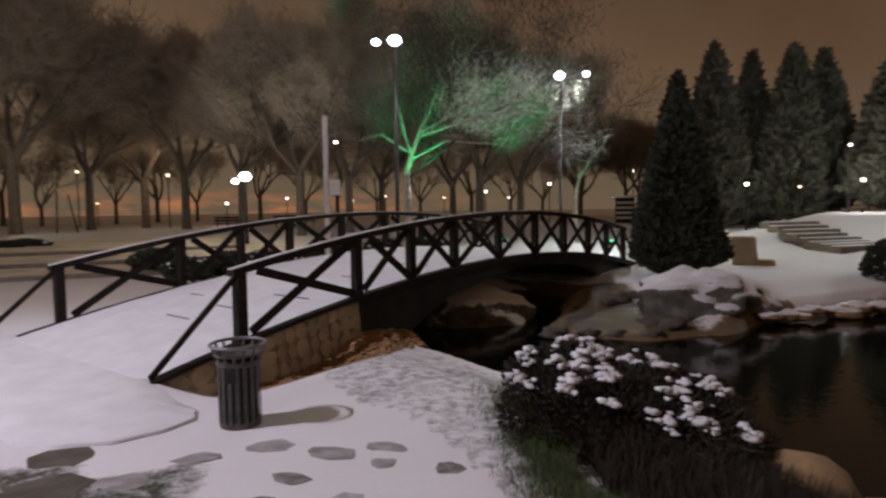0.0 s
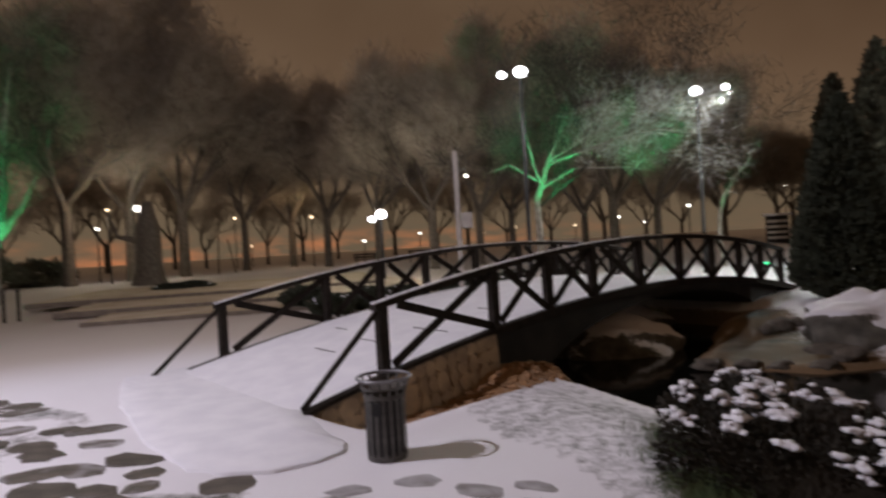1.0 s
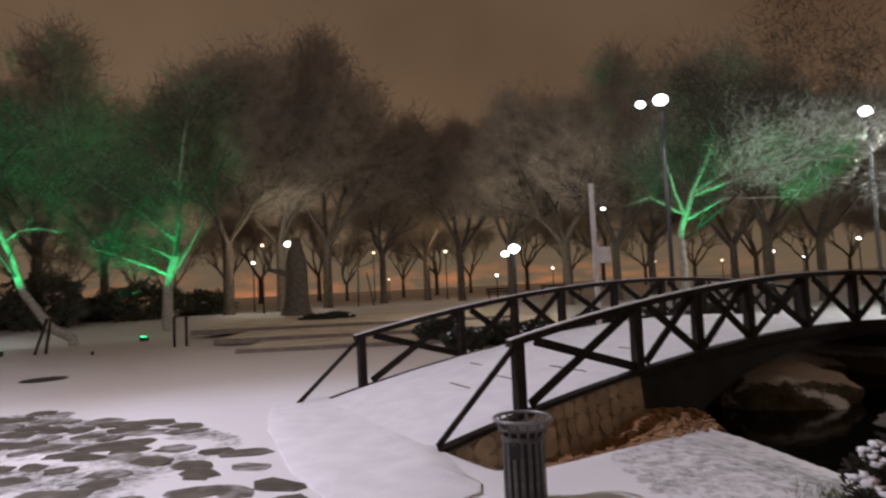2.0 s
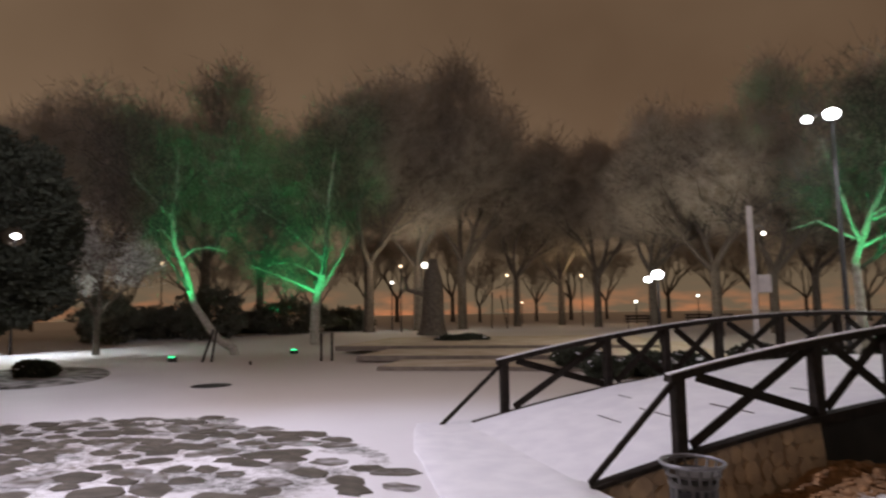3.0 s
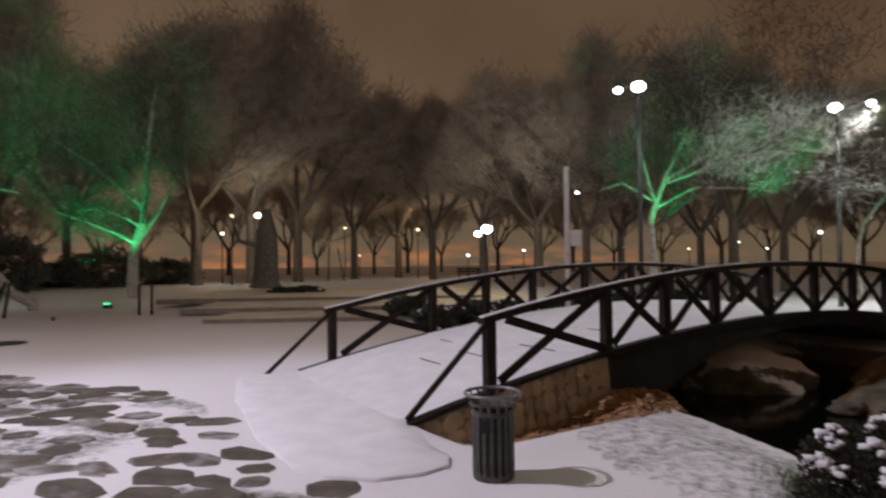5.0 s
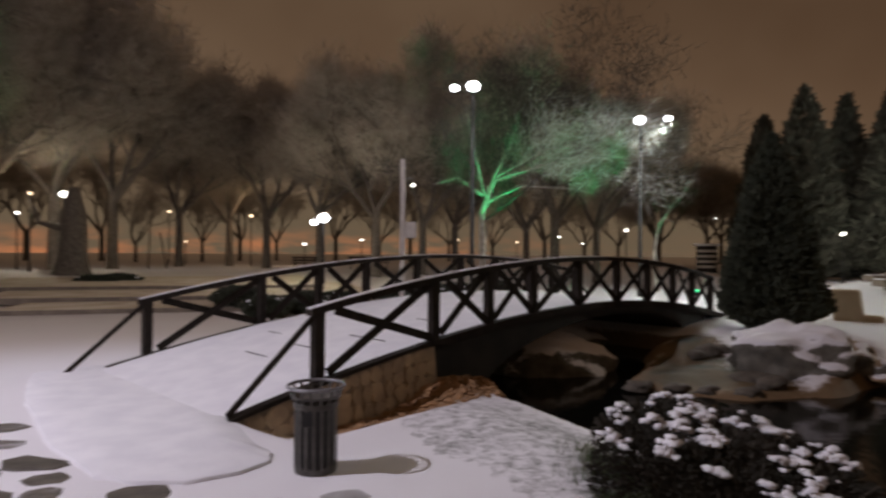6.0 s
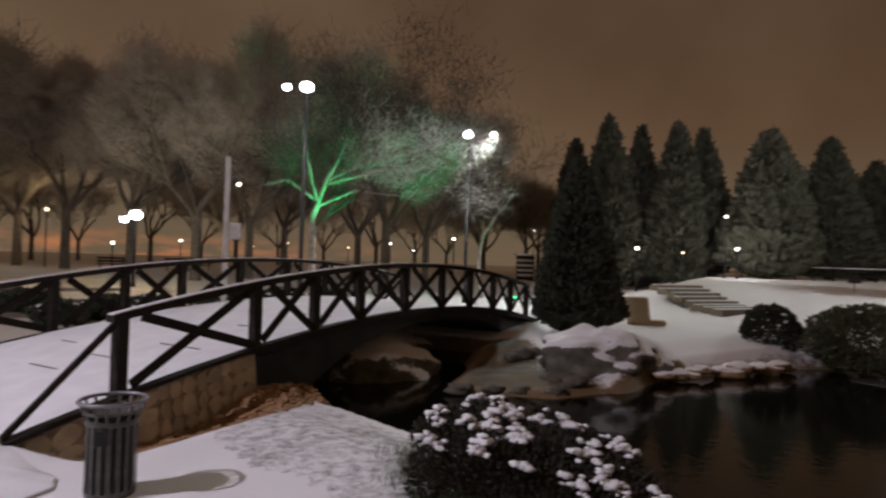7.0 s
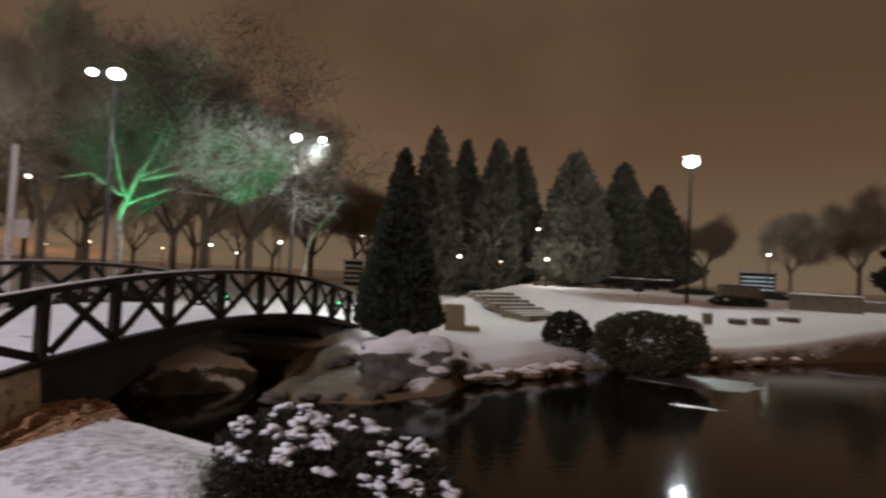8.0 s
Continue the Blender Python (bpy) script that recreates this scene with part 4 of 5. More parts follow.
for x, y, r, seed in ((5.35, 12.7, 0.2, 16), (5.0, 12.35, 0.13, 17), (5.75, 12.85, 0.16, 19)):
    capped_rock((x, y, -0.22), (r * 1.3, r, r * 0.8), seed, "reddish-brown boulder beside the arch", ROCK, snow=1, group="shore rocks")
capped_rock((2.0, 12.15, -0.5), (1.35, 0.75, 0.72), 23, "rounded grey rock dusted with snow in the stream under the arch", level=4, snow=0.74, rough=0.25, group="shore rocks")
rng = random.Random(18)
for k in range(7):
    t = k / 6
    x, y = 3.2 + 3.2 * t, 10.4 - 0.42 * math.sin(t * 3.0) + rng.uniform(-0.15, 0.35)
    r = rng.uniform(0.08, 0.2)
    capped_rock((x, y, -0.44 + rng.uniform(-0.05, 0.14) + 0.2 * max(0, y - 10.3)), (r * 1.5, r, r * 0.6), 140 + k, "dark wet stone on the earth bank by the bridge", ROCK, 3, 1, 0.6, group="bank stones by the bridge")
rng = random.Random(8)
for k in range(34):
    t = k / 34
    x = 7.4 + 3.9 * (k / 16) if k < 16 else 14.2 + (k - 16) * 0.95
    y = (10.75 + 0.75 * (k / 16)) if k < 16 else 11.0 - 0.02 * (k - 16)
    r = rng.uniform(0.12, 0.24)
    capped_rock((x + rng.uniform(-0.1, 0.1), y + rng.uniform(-0.12, 0.12), -0.36 + rng.uniform(-0.05, 0.06)), (r * 1.6, r, r * 0.6), 40 + k, "small brown shore stone dusted with snow", TANROCK, 3, 0.45 if k < 16 else 0.7, group="shore rocks")


# ---- shrubs ----
def near_shrub(place):
    """The low shrub on the near bank: twiggy stems, small leaves and clumps of snow on top."""
    rng = random.Random(21)
    top = thing("shrub", place, "low leafy shrub with clumps of snow on its branches", "shrub", rz=radians(-37))
    bm = bmesh.new()
    for _ in range(120):
        a, r = rng.uniform(0, math.tau), math.sqrt(rng.random())
        x, y = 1.02 * r * math.cos(a), 0.93 * r * math.sin(a)
        tube(bm, [(x * 0.5, y * 0.5, -0.5), (x * 0.8, y * 0.8, 0.05), (x * 1.03, y * 1.03, shrub_top(x, y) + rng.uniform(-0.1, 0.05))], [0.014, 0.009, 0.003], 5, False)
    part("woody_base", bm, BARK, top)
    bm = bmesh.new()

    def surface(r):
        a, q = r.uniform(0, math.tau), math.sqrt(r.random())
        wob = 1 + 0.18 * noise.noise(Vector((math.cos(a) * 2, math.sin(a) * 2, 3))) + 0.1 * noise.noise(Vector((math.cos(a) * 7, math.sin(a) * 7, 5)))
        x, y = 1.04 * q * wob * math.cos(a), 0.96 * q * wob * math.sin(a)
        z = shrub_top(x, y)
        return Vector((x, y, z - (z + 0.5) * (r.random() ** 1.5))), Vector((x, y * 1.3, 0.6)).normalized()

    spray_crown(bm, rng, surface, 36000, 0.026)
    part("crown", bm, LEAF, top, "small dark leaves")
    # snow lies in strings of clumps on the upper sprays
    bm = bmesh.new()
    for k in range(420):
        a, q = rng.uniform(0, math.tau), math.sqrt(rng.random())
        x, y = 1.0 * q * math.cos(a), 0.94 * q * math.sin(a)
        if y < -0.55 + 0.25 * x + 0.3 * rng.random() or noise.noise(Vector((x * 4.2, y * 4.2, 7))) < 0.0 + 0.2 * sstep(0.3, -0.5, y) + 0.12 * sstep(0.3, 1.0, x):
            continue
        ang, ln = rng.gauss(0.4, 0.8), rng.randrange(1, 5)
        for j in range(ln):
            px, py = x + (j - ln / 2) * 0.04 * math.cos(ang) + rng.gauss(0, 0.015), y + (j - ln / 2) * 0.04 * math.sin(ang) + rng.gauss(0, 0.015)
            r = rng.uniform(0.012, 0.036)
            lump(bm, (px, py, shrub_top(px, py) + 0.006 + rng.gauss(0, 0.012)), (r * 1.35, r * 1.2, r * 0.75), k + j * 0.3, 0.8, 1.8, 2)
    smooth(part("snow_clumps", bm, SNOW, top, "soft clumps of snow"))
    return top


def shrub_top(x, y):
    edge = 1 - 0.4 * min(1.25, (x / 1.04) ** 2 + (y / 0.96) ** 2) ** 4
    return (0.31 - 0.25 * x + 0.22 * y) * edge * (1 + 0.3 * noise.noise(Vector((x * 2.6, y * 2.6, 4))) + 0.12 * noise.noise(Vector((x * 9, y * 9, 4))))


near_shrub((2.06, 4.74, -0.02))


def bush(place, radii, seed, label, count=5000, size=0.09, mat=HEDGE, snow=40, name="bush", group="bushes", rough=0.16):
    rng = random.Random(seed)
    top = thing(name, place, label, "bush", group)
    bm = bmesh.new()
    for k in range(7):
        a = k * 0.9
        tube(bm, [(0.1 * math.cos(a), 0.1 * math.sin(a), -0.2), (radii[0] * 0.5 * math.cos(a), radii[1] * 0.5 * math.sin(a), radii[2])], [0.03, 0.01], 5)
    part("woody_base", bm, BARK, top)
    bm = bmesh.new()
    round_crown(bm, rng, (0, 0, radii[2] * 0.92), radii, count, size, seed, -0.95, rough)
    part("crown", bm, mat, top)
    if snow:
        bm = bmesh.new()
        for k in range(snow):
            n = Vector((rng.gauss(0, 1), rng.gauss(0, 1), abs(rng.gauss(0.9, 0.4)))).normalized()
            r = size * rng.uniform(0.35, 0.9)
            lump(bm, (n.x * radii[0] * 0.98, n.y * radii[1] * 0.98, radii[2] * (0.92 + n.z * 0.98)), (r * 1.4, r * 1.2, r * 0.6), k, 0.3, 1.5, 1)
        smooth(part("snow_clumps", bm, SNOW, top))
    return top


p = polar(43.3, 17.4, -0.36)
bush(p, (0.68, 0.68, 0.66), 3, "rounded evergreen bush clipped into a ball by the pond", 7000, 0.06, NEEDLE, 10)
p = polar(50.4, 16.8, -0.5)
b2 = bush(p, (1.42, 1.0, 0.82), 4, "broad clipped brown-green bush overhanging the pond", 15000, 0.06, HEDGE, 9)
b2.rotation_euler = (0, 0, radians(-50))
# low snowy shrubs behind the bridge
for k, (x, y, r) in enumerate([(-5.9, 18.6, 0.75), (-4.6, 16.6, 0.6), (-3.7, 17.6, 0.7), (-3.0, 19.0, 0.6), (-1.2, 20.5, 0.8), (0.6, 22.5, 0.7), (2.3, 24.0, 0.7), (-6.9, 20.4, 0.5)]):
    bush((x, y, ground_height(x, y)), (r, r * 0.8, r * 0.45), 60 + k, "low dark shrub dusted with snow behind the bridge", 2200, 0.1, NEEDLE, 16, group="low shrubs behind the bridge")
for k, (az, d, r) in enumerate([(-28.6, 31, 0.9), (-26.9, 31.4, 0.9)]):
    p = on_ground(az, d)
    bush(p + Vector((0, 0, 0.12)), (r, 0.4, 0.22), 80 + k, "low clipped dark hedge on the paved terrace", 2600, 0.1, NEEDLE, 4, "hedge", "low hedges")
for k, (az, d, r, h) in enumerate([(-43.0, 43, 2.9, 1.15), (-46.3, 46, 1.8, 0.7), (-49.6, 40, 2.1, 1.45), (-53.6, 42, 2.0, 0.9), (-57.2, 41, 1.9, 1.3), (-38.0, 46, 2.0, 0.8)]):
    bush(on_ground(az, d), (r, r * 0.7, h), 90 + k, "dark shrubbery with traces of snow under the trees", 7500, 0.14, FROST_HAZE, 0, group="shrubbery under the trees", rough=0.6)
for k, (az, d, r, h) in enumerate([(57.2, 33.4, 1.5, 0.2), (60.7, 44, 2.0, 0.2), (53.8, 44, 1.6, 0.15)]):
    bush(on_ground(az, d), (r, r * 0.7, h), 110 + k, "low dark planting round a tree or pedestal", 1800, 0.14, NEEDLE, 6, group="low planting on the lawn")


def evergreen(place):
    rng = random.Random(31)
    top = thing("evergreen_tree", place, "dense dark broadleaf evergreen on a bare trunk", "tree")
    bm = bmesh.new()
    tube(bm, [(0, 0, -0.15), (0.15, 0, 0.5), (0.3, 0, 1.5), (0.4, 0, 3.0)], [0.22, 0.16, 0.14, 0.1], 9)
    for k in range(9):
        a = k * 0.8
        tube(bm, [(0.35, 0, 1.5 + 0.2 * k), (0.35 + 0.9 * math.cos(a), 0.9 * math.sin(a), 2.3 + 0.3 * k), (0.35 + 1.5 * math.cos(a), 1.5 * math.sin(a), 2.7 + 0.36 * k)], [0.09, 0.05, 0.02], 6)
    smooth(part("trunk", bm, BARK, top))
    bm = bmesh.new()
    round_crown(bm, rng, (0.1, 0, 4.3), (2.1, 2.1, 2.7), 34000, 0.105, 3, -1, 0.36)
    round_crown(bm, rng, (0.9, 0.3, 2.6), (1.5, 1.3, 1.0), 11000, 0.105, 6, -1, 0.4)
    round_crown(bm, rng, (-0.6, 0.4, 3.0), (1.6, 1.3, 1.3), 9000, 0.105, 7, -1, 0.4)
    # the thin place in the leaves where the lamp behind shines through
    way = (polar(-63.6, 38, 5.8) - Vector((-0.3, 0.2, 1.8))).normalized()
    mid = polar(-63.7, 21.3, 4.05) - Vector(place)
    gone = [f for f in bm.faces if ((f.calc_center_median() - mid) - way * (f.calc_center_median() - mid).dot(way)).length < 0.3]
    bmesh.ops.delete(bm, geom=gone, context="FACES")
    part("crown", bm, NEEDLE, top, "dense dark leaves")
    return top


def planting_bed(place, rx, ry, turn):
    """A low bed of dark soil with a thin crust of snow."""
    bm = bmesh.new()
    rings = []
    for k, z in ((1.0, -0.05), (0.97, 0.05), (0.7, 0.09), (0.3, 0.1)):
        ring = []
        for j in range(40):
            a = j * math.tau / 40
            w = k * (1 + 0.12 * noise.noise(Vector((math.cos(a) * 2, math.sin(a) * 2, 4))))
            ring.append(bm.verts.new((rx * w * math.cos(a), ry * w * math.sin(a), z + 0.03 * noise.noise(Vector((j * 0.7, k * 9, 2))))))
        rings.append(ring)
    for a, b in zip(rings, rings[1:]):
        for j in range(40):
            bm.faces.new((a[j], a[(j + 1) % 40], b[(j + 1) % 40], b[j]))
    bm.faces.new(rings[-1])
    ob = smooth(part("planting_bed", bm, material("thin_snow_on_soil", (0.06, 0.055, 0.045), (0.46, 0.44, 0.42), 2.2, 0.9, 0.6, 12)))
    ob.location, ob.rotation_euler = place, (0, 0, turn)
    return tagged(ob, "bed of dark soil thinly crusted with snow under the evergreen", "planting bed", kind="structure")


planting_bed(on_ground(-62.5, 23.5), 2.3, 3.6, radians(62))
bush(on_ground(-61.9, 22.6), (0.75, 0.5, 0.28), 121, "low dark plants in the bed under the evergreen", 1800, 0.09, NEEDLE, 3, group="low planting on the lawn")
snowy_tree = bare_tree(on_ground(-58.0, 34.5), 7.4, 57, "small bare tree, its snowy twigs paled by painted lamplight", twigs=5000, trunk_len=0.3, wide=1.4)
# its crown takes the same pale colour with lamplight painted in
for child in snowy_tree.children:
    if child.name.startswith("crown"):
        child.data.materials[0] = LITSNOWTWIG
evergreen(Vector((-19.35, 8.75, ground_height(-19.2, 8.7))))


def old_trunk(place):
    top = thing("old_tree_trunk", place, "massive pollarded old tree trunk with a cut crown", "tree")
    bm = bmesh.new()
    n = 14
    rings = []
    for z, r in ((-0.2, 1.05), (0.25, 0.82), (1.0, 0.66), (2.2, 0.62), (3.1, 0.56), (3.8, 0.36), (4.4, 0.26)):
        rings.append([bm.verts.new(((r * (1 + 0.2 * noise.noise(Vector((math.cos(k * math.tau / n) * 1.5, math.sin(k * math.tau / n) * 1.5, z * 0.7))))) * math.cos(k * math.tau / n),
                                    r * (1 + 0.2 * noise.noise(Vector((math.cos(k * math.tau / n) * 1.5, 3, z * 0.7)))) * math.sin(k * math.tau / n), z)) for k in range(n)])
    for a, b in zip(rings, rings[1:]):
        for k in range(n):
            bm.faces.new((a[k], a[(k + 1) % n], b[(k + 1) % n], b[k]))
    bm.faces.new(rings[-1])
    tube(bm, [(-0.4, 0, 2.3), (-1.1, 0, 2.5), (-1.5, 0, 2.6), (-1.7, 0, 3.4)], [0.2, 0.15, 0.13, 0.08], 7)
    smooth(part("trunk", bm, BARK, top))
    return top


o = old_trunk(on_ground(-30.2, 37))
o.rotation_euler = (0, 0, radians(30))


# ---- lamps and poles ----
def lamp_post(place, height, label, glow_mat, lens, heads=((0, 0),), pole=0.06, group="street lamps of the park", face=None):
    """A slim steel pole with one or two lantern heads; heads are sideways and vertical offsets from the pole's top."""
    turn = math.atan2(-place[0], place[1])
    top = thing("street_lamp", place, label, "lamp", group, rz=turn)
    bm = bmesh.new()
    tube(bm, [(0, 0.12, -0.1), (0, 0.12, 0.5), (0, 0.12, height)], [pole * 1.5, pole * 1.1, pole * 0.8], 8)
    smooth(part("pole", bm, POLEPAINT, top))
    for k, (dx, dz) in enumerate(heads):
        if dx:
            bm = bmesh.new()
            beam(bm, (0, 0, height - 0.05), (dx, 0, height + dz + lens * 0.9), 0.04, 0.04)
            part("arm", bm, POLEPAINT, top)
        size = lens if k == 0 else lens * 0.65
        bm = bmesh.new()
        box(bm, dx, -0.02, height + dz + size * 0.1, size * 2.1, 0.1, size * 1.7, 0.02)
        part("head", bm, POLEPAINT, top, "boxy lamp head")
        bm = bmesh.new()
        lump(bm, (dx, -0.08 - size * 0.5, height + dz), (size, size * 0.5, size * 0.78), 1, 0.0, 1, 3)
        smooth(part("lens", bm, glow_mat, top, "glowing lens"))
    return top


def lamp_at(az, el, d, label, glow_mat, lens, heads=((0, 0),), pole=0.06, group="street lamps of the park"):
    p = on_ground(az, d)
    return lamp_post(p, 1.8 + d * math.tan(radians(el)) - p.z, label, glow_mat, lens, heads, pole, group)


lamp_at(2.9, 14.55, 21, "tall pole with a glaring white floodlight pair", WHITE_GLOW, 0.22, ((0, 0), (-0.62, -0.05)), 0.07)
lamp_at(17.8, 11.3, 26, "tall pole with twin white floodlights", WHITE_GLOW, 0.2, ((-0.05, 0), (1.0, 0.02)), 0.07)
lamp_at(-10.5, 2.8, 29, "park lantern with a bright white globe", WHITE_GLOW, 0.24, ((0, 0), (-0.42, -0.2)))
lamp_at(-63.6, 6.1, 38, "white lamp on a pole beside the lawn", WHITE_GLOW, 0.19)
lamp_at(53.2, 10.4, 32, "very tall pole with a glaring white floodlight by the pond", WHITE_GLOW, 0.34, pole=0.07)
lamp_at(-30.9, 4.15, 40, "lamp behind the old trunk", SOFT_GLOW, 0.22)
for az, el, d, m, r in [(24.1, 2.9, 66, SOFT_GLOW, 0.26), (23.3, 1.7, 75, SOFT_GLOW, 0.24), (16.8, 1.9, 48, SOFT_GLOW, 0.22), (11.0, 1.3, 60, SOFT_GLOW, 0.22), (13.1, 0.7, 72, SOFT_GLOW, 0.26), (-16.7, 2.9, 50, WARM_GLOW, 0.24),
                        (-33.9, 2.6, 46, SOFT_GLOW, 0.2), (-33.1, 4.1, 41, WARM_GLOW, 0.18), (-23.3, 3.1, 60, WARM_GLOW, 0.24), (-12.1, 0.5, 52, SOFT_GLOW, 0.22), (-53.4, 4.3, 56, WARM_GLOW, 0.26), (33.1, 1.5, 44, SOFT_GLOW, 0.24),
                        (41.1, 1.6, 44, SOFT_GLOW, 0.22), (40.2, 4.3, 44, SOFT_GLOW, 0.18), (36.9, 1.2, 44, WARM_GLOW, 0.16), (59.3, 2.7, 46, SOFT_GLOW, 0.2), (-7.0, 0.9, 60, SOFT_GLOW, 0.2), (-1.2, 0.6, 58, WARM_GLOW, 0.2),
                        (1.8, 1.0, 64, WARM_GLOW, 0.22), (7.2, 0.8, 66, WARM_GLOW, 0.2), (-22.0, 0.6, 62, WARM_GLOW, 0.16), (-56.5, 0.2, 60, SOFT_GLOW, 0.2)]:
    lamp_at(az, el, d, "distant street lamp on a slim pole at night", m, r * 0.56, pole=0.045, group="distant street lamps")
# the lamp that lights the foreground, beside the path
lamp_post((PATH_LAMP.x, PATH_LAMP.y, 0), PATH_LAMP.z + 0.35, "tall street lamp beside the paved path", WHITE_GLOW, 0.18)


def utility_pole(place):
    top = thing("utility_pole", place, "pale concrete pole with a meter box and a hooked lamp", "pole", rz=math.atan2(-place[0], place[1]))
    bm = bmesh.new()
    box(bm, 0, 0, 2.2, 0.15, 0.15, 4.7, 0.02)
    part("shaft", bm, POLE, top)
    bm = bmesh.new()
    box(bm, 0.25, -0.02, 2.48, 0.33, 0.2, 0.46, 0.02)
    part("meter_box", bm, POLE, top, "grey meter box")
    bm = bmesh.new()
    tube(bm, [(0.06, 0, 3.9), (0.18, 0, 4.02), (0.28, 0, 4.0), (0.3, 0, 3.85)], [0.018] * 4, 6)
    part("hook", bm, STEEL, top)
    bm = bmesh.new()
    lump(bm, (0.3, 0, 3.8), (0.06, 0.06, 0.045), 1, 0, 1, 2)
    smooth(part("bulb", bm, SOFT_GLOW, top, "small lit bulb"))
    return top


utility_pole(on_ground(-3.5, 18.5))


def green_spot(place):
    top = thing("ground_floodlight", place, "small green floodlight set in the snow", "floodlight", "green floodlights")
    bm = bmesh.new()
    box(bm, 0, 0, 0.08, 0.34, 0.22, 0.2, 0.02)
    part("housing", bm, BLACK, top)
    bm = bmesh.new()
    box(bm, 0, -0.03, 0.19, 0.2, 0.16, 0.03, 0.008)
    part("lens", bm, GREEN_GLOW, top, "glowing green lens")
    return top


for x, y in ((-21.5, 16.5), (-19.9, 21.6), (2.4, 20.2), (6.6, 29.6), (10.7, 26.0)):
    green_spot((x, y, ground_height(x, y)))


# ---- terraces, stairs, walls ----
def slab(name, place, turn, size, mat, label, category, kind="structure"):
    bm = bmesh.new()
    box(bm, 0, 0, 0, *size, 0.02)
    ob = part(name, bm, mat)
    ob.location, ob.rotation_euler = place, (0, 0, turn)
    return tagged(ob, label, category, kind=kind)


E_T, N_T = Vector((0.955, 0.297, 0)), Vector((-0.297, 0.955, 0))
for k, (n0, n1, e0, e1, z) in enumerate([(19.1, 37, -6.3, 5, 0.12), (22.0, 37.2, -8.0, 4, 0.24), (26.0, 37.4, -10.4, 3, 0.36)]):
    c = E_T * (e0 + e1) / 2 + N_T * (n0 + n1) / 2
    slab("pavement", (c.x, c.y, z - 0.1), math.atan2(0.297, 0.955), (e1 - e0, n1 - n0, 0.2), PAVING, "broad low terrace step of trampled brown paving", "pavement")
    c = E_T * (e0 + e1) / 2 + N_T * (n0 - 0.03)
    slab("kerb", (c.x, c.y, z - 0.094), math.atan2(0.297, 0.955), (e1 - e0, 0.16, 0.2), STEPSTONE, "pale stone kerb along a terrace step", "kerb")


def stairs():
    top = thing("stairs", (0, 0, 0), "broad shallow stone garden stairs half covered by snow", "stairs")
    a, b = Vector((15.2, 17.4, 0)), Vector((15.05, 20.5, 0))
    turn = math.atan2(0.2, 0.98)
    for k in range(8):
        c = a.lerp(b, k / 7)
        z = max(ground_height(c.x, c.y) + 0.04, 0.18 + 0.12 * k)
        m = Matrix.Translation((c.x + 0.06 * math.sin(k * 2.7), c.y, z - 0.04)) @ Matrix.Rotation(turn, 4, "Z")
        bm = bmesh.new()
        box(bm, 0, 0, 0, 2.3, 0.5, 0.22, 0.025, m)
        part("step", bm, STEPSTONE, top)
        bm = bmesh.new()
        box(bm, 0.05 * math.sin(k * 4.1), 0.1, 0.118, 2.1, 0.24, 0.03, 0.012, m)
        part("step_snow", bm, SNOW, top)
    return top


stairs()


def stone_pedestal(place):
    top = thing("stone_pedestal", place, "weathered brown stone block beside the lawn", "pedestal")
    bm = bmesh.new()
    box(bm, 0, 0, 0.36, 0.62, 0.5, 0.84, 0.04)
    for v in bm.verts:
        if v.co.z > 0.5:
            v.co.x -= 0.08
    part("block", bm, PAVING, top)
    bm = bmesh.new()
    box(bm, 0.35, 0.05, 0.05, 0.7, 0.5, 0.22, 0.03)
    part("foot", bm, PAVING, top)
    return top


o = stone_pedestal((10.05, 15.4, 0.12))
o.rotation_euler = (0, 0, radians(-33))


def planter(place):
    top = thing("planter", place, "brown flared stone planter on the snowy lawn", "planter", rz=math.atan2(-place[0], place[1]))
    bm = bmesh.new()
    lathe(bm, [(1.3, -0.1), (1.2, 0.2), (0.95, 0.9), (1.02, 1.0), (0.9, 1.0)], 8)
    part("bowl", bm, STEPSTONE, top)
    return top


planter(on_ground(57.2, 34.5))


def low_wall(place, turn, length, height):
    ob = thing("low_wall", place, "low tan stone retaining wall on the lawn", "wall", "low lawn walls", turn)
    bm = bmesh.new()
    box(bm, 0, 0, height / 2 - 0.1, length, 0.4, height + 0.2, 0.03)
    part("wall_body", bm, STEPSTONE, ob)
    bm = bmesh.new()
    box(bm, 0, 0, height + 0.02, length + 0.1, 0.5, 0.07, 0.02)
    part("coping", bm, SNOW, ob, "snow-covered coping")
    return ob


for az, d, ln, h in [(63.4, 33, 2.9, 0.75), (60.9, 26.5, 0.7, 0.14), (58.9, 25.5, 0.5, 0.2), (57.2, 25, 0.55, 0.16), (54.9, 24.5, 0.3, 0.36), (67.3, 36, 2.6, 0.5)]:
    p = on_ground(az, d)
    low_wall(p, radians(-az + 8), ln, h)


def park_sign(place):
    top = thing("park_sign", place, "small dark sign board on a stake", "sign", rz=math.atan2(-place[0], place[1]))
    bm = bmesh.new()
    tube(bm, [(0, 0, -0.1), (0, 0, 0.5)], [0.025, 0.025], 6)
    part("stake", bm, STEEL, top)
    bm = bmesh.new()
    box(bm, 0, -0.03, 0.58, 0.5, 0.03, 0.36, 0.01)
    part("board", bm, BLACK, top)
    return top


park_sign(on_ground(49.2, 33))


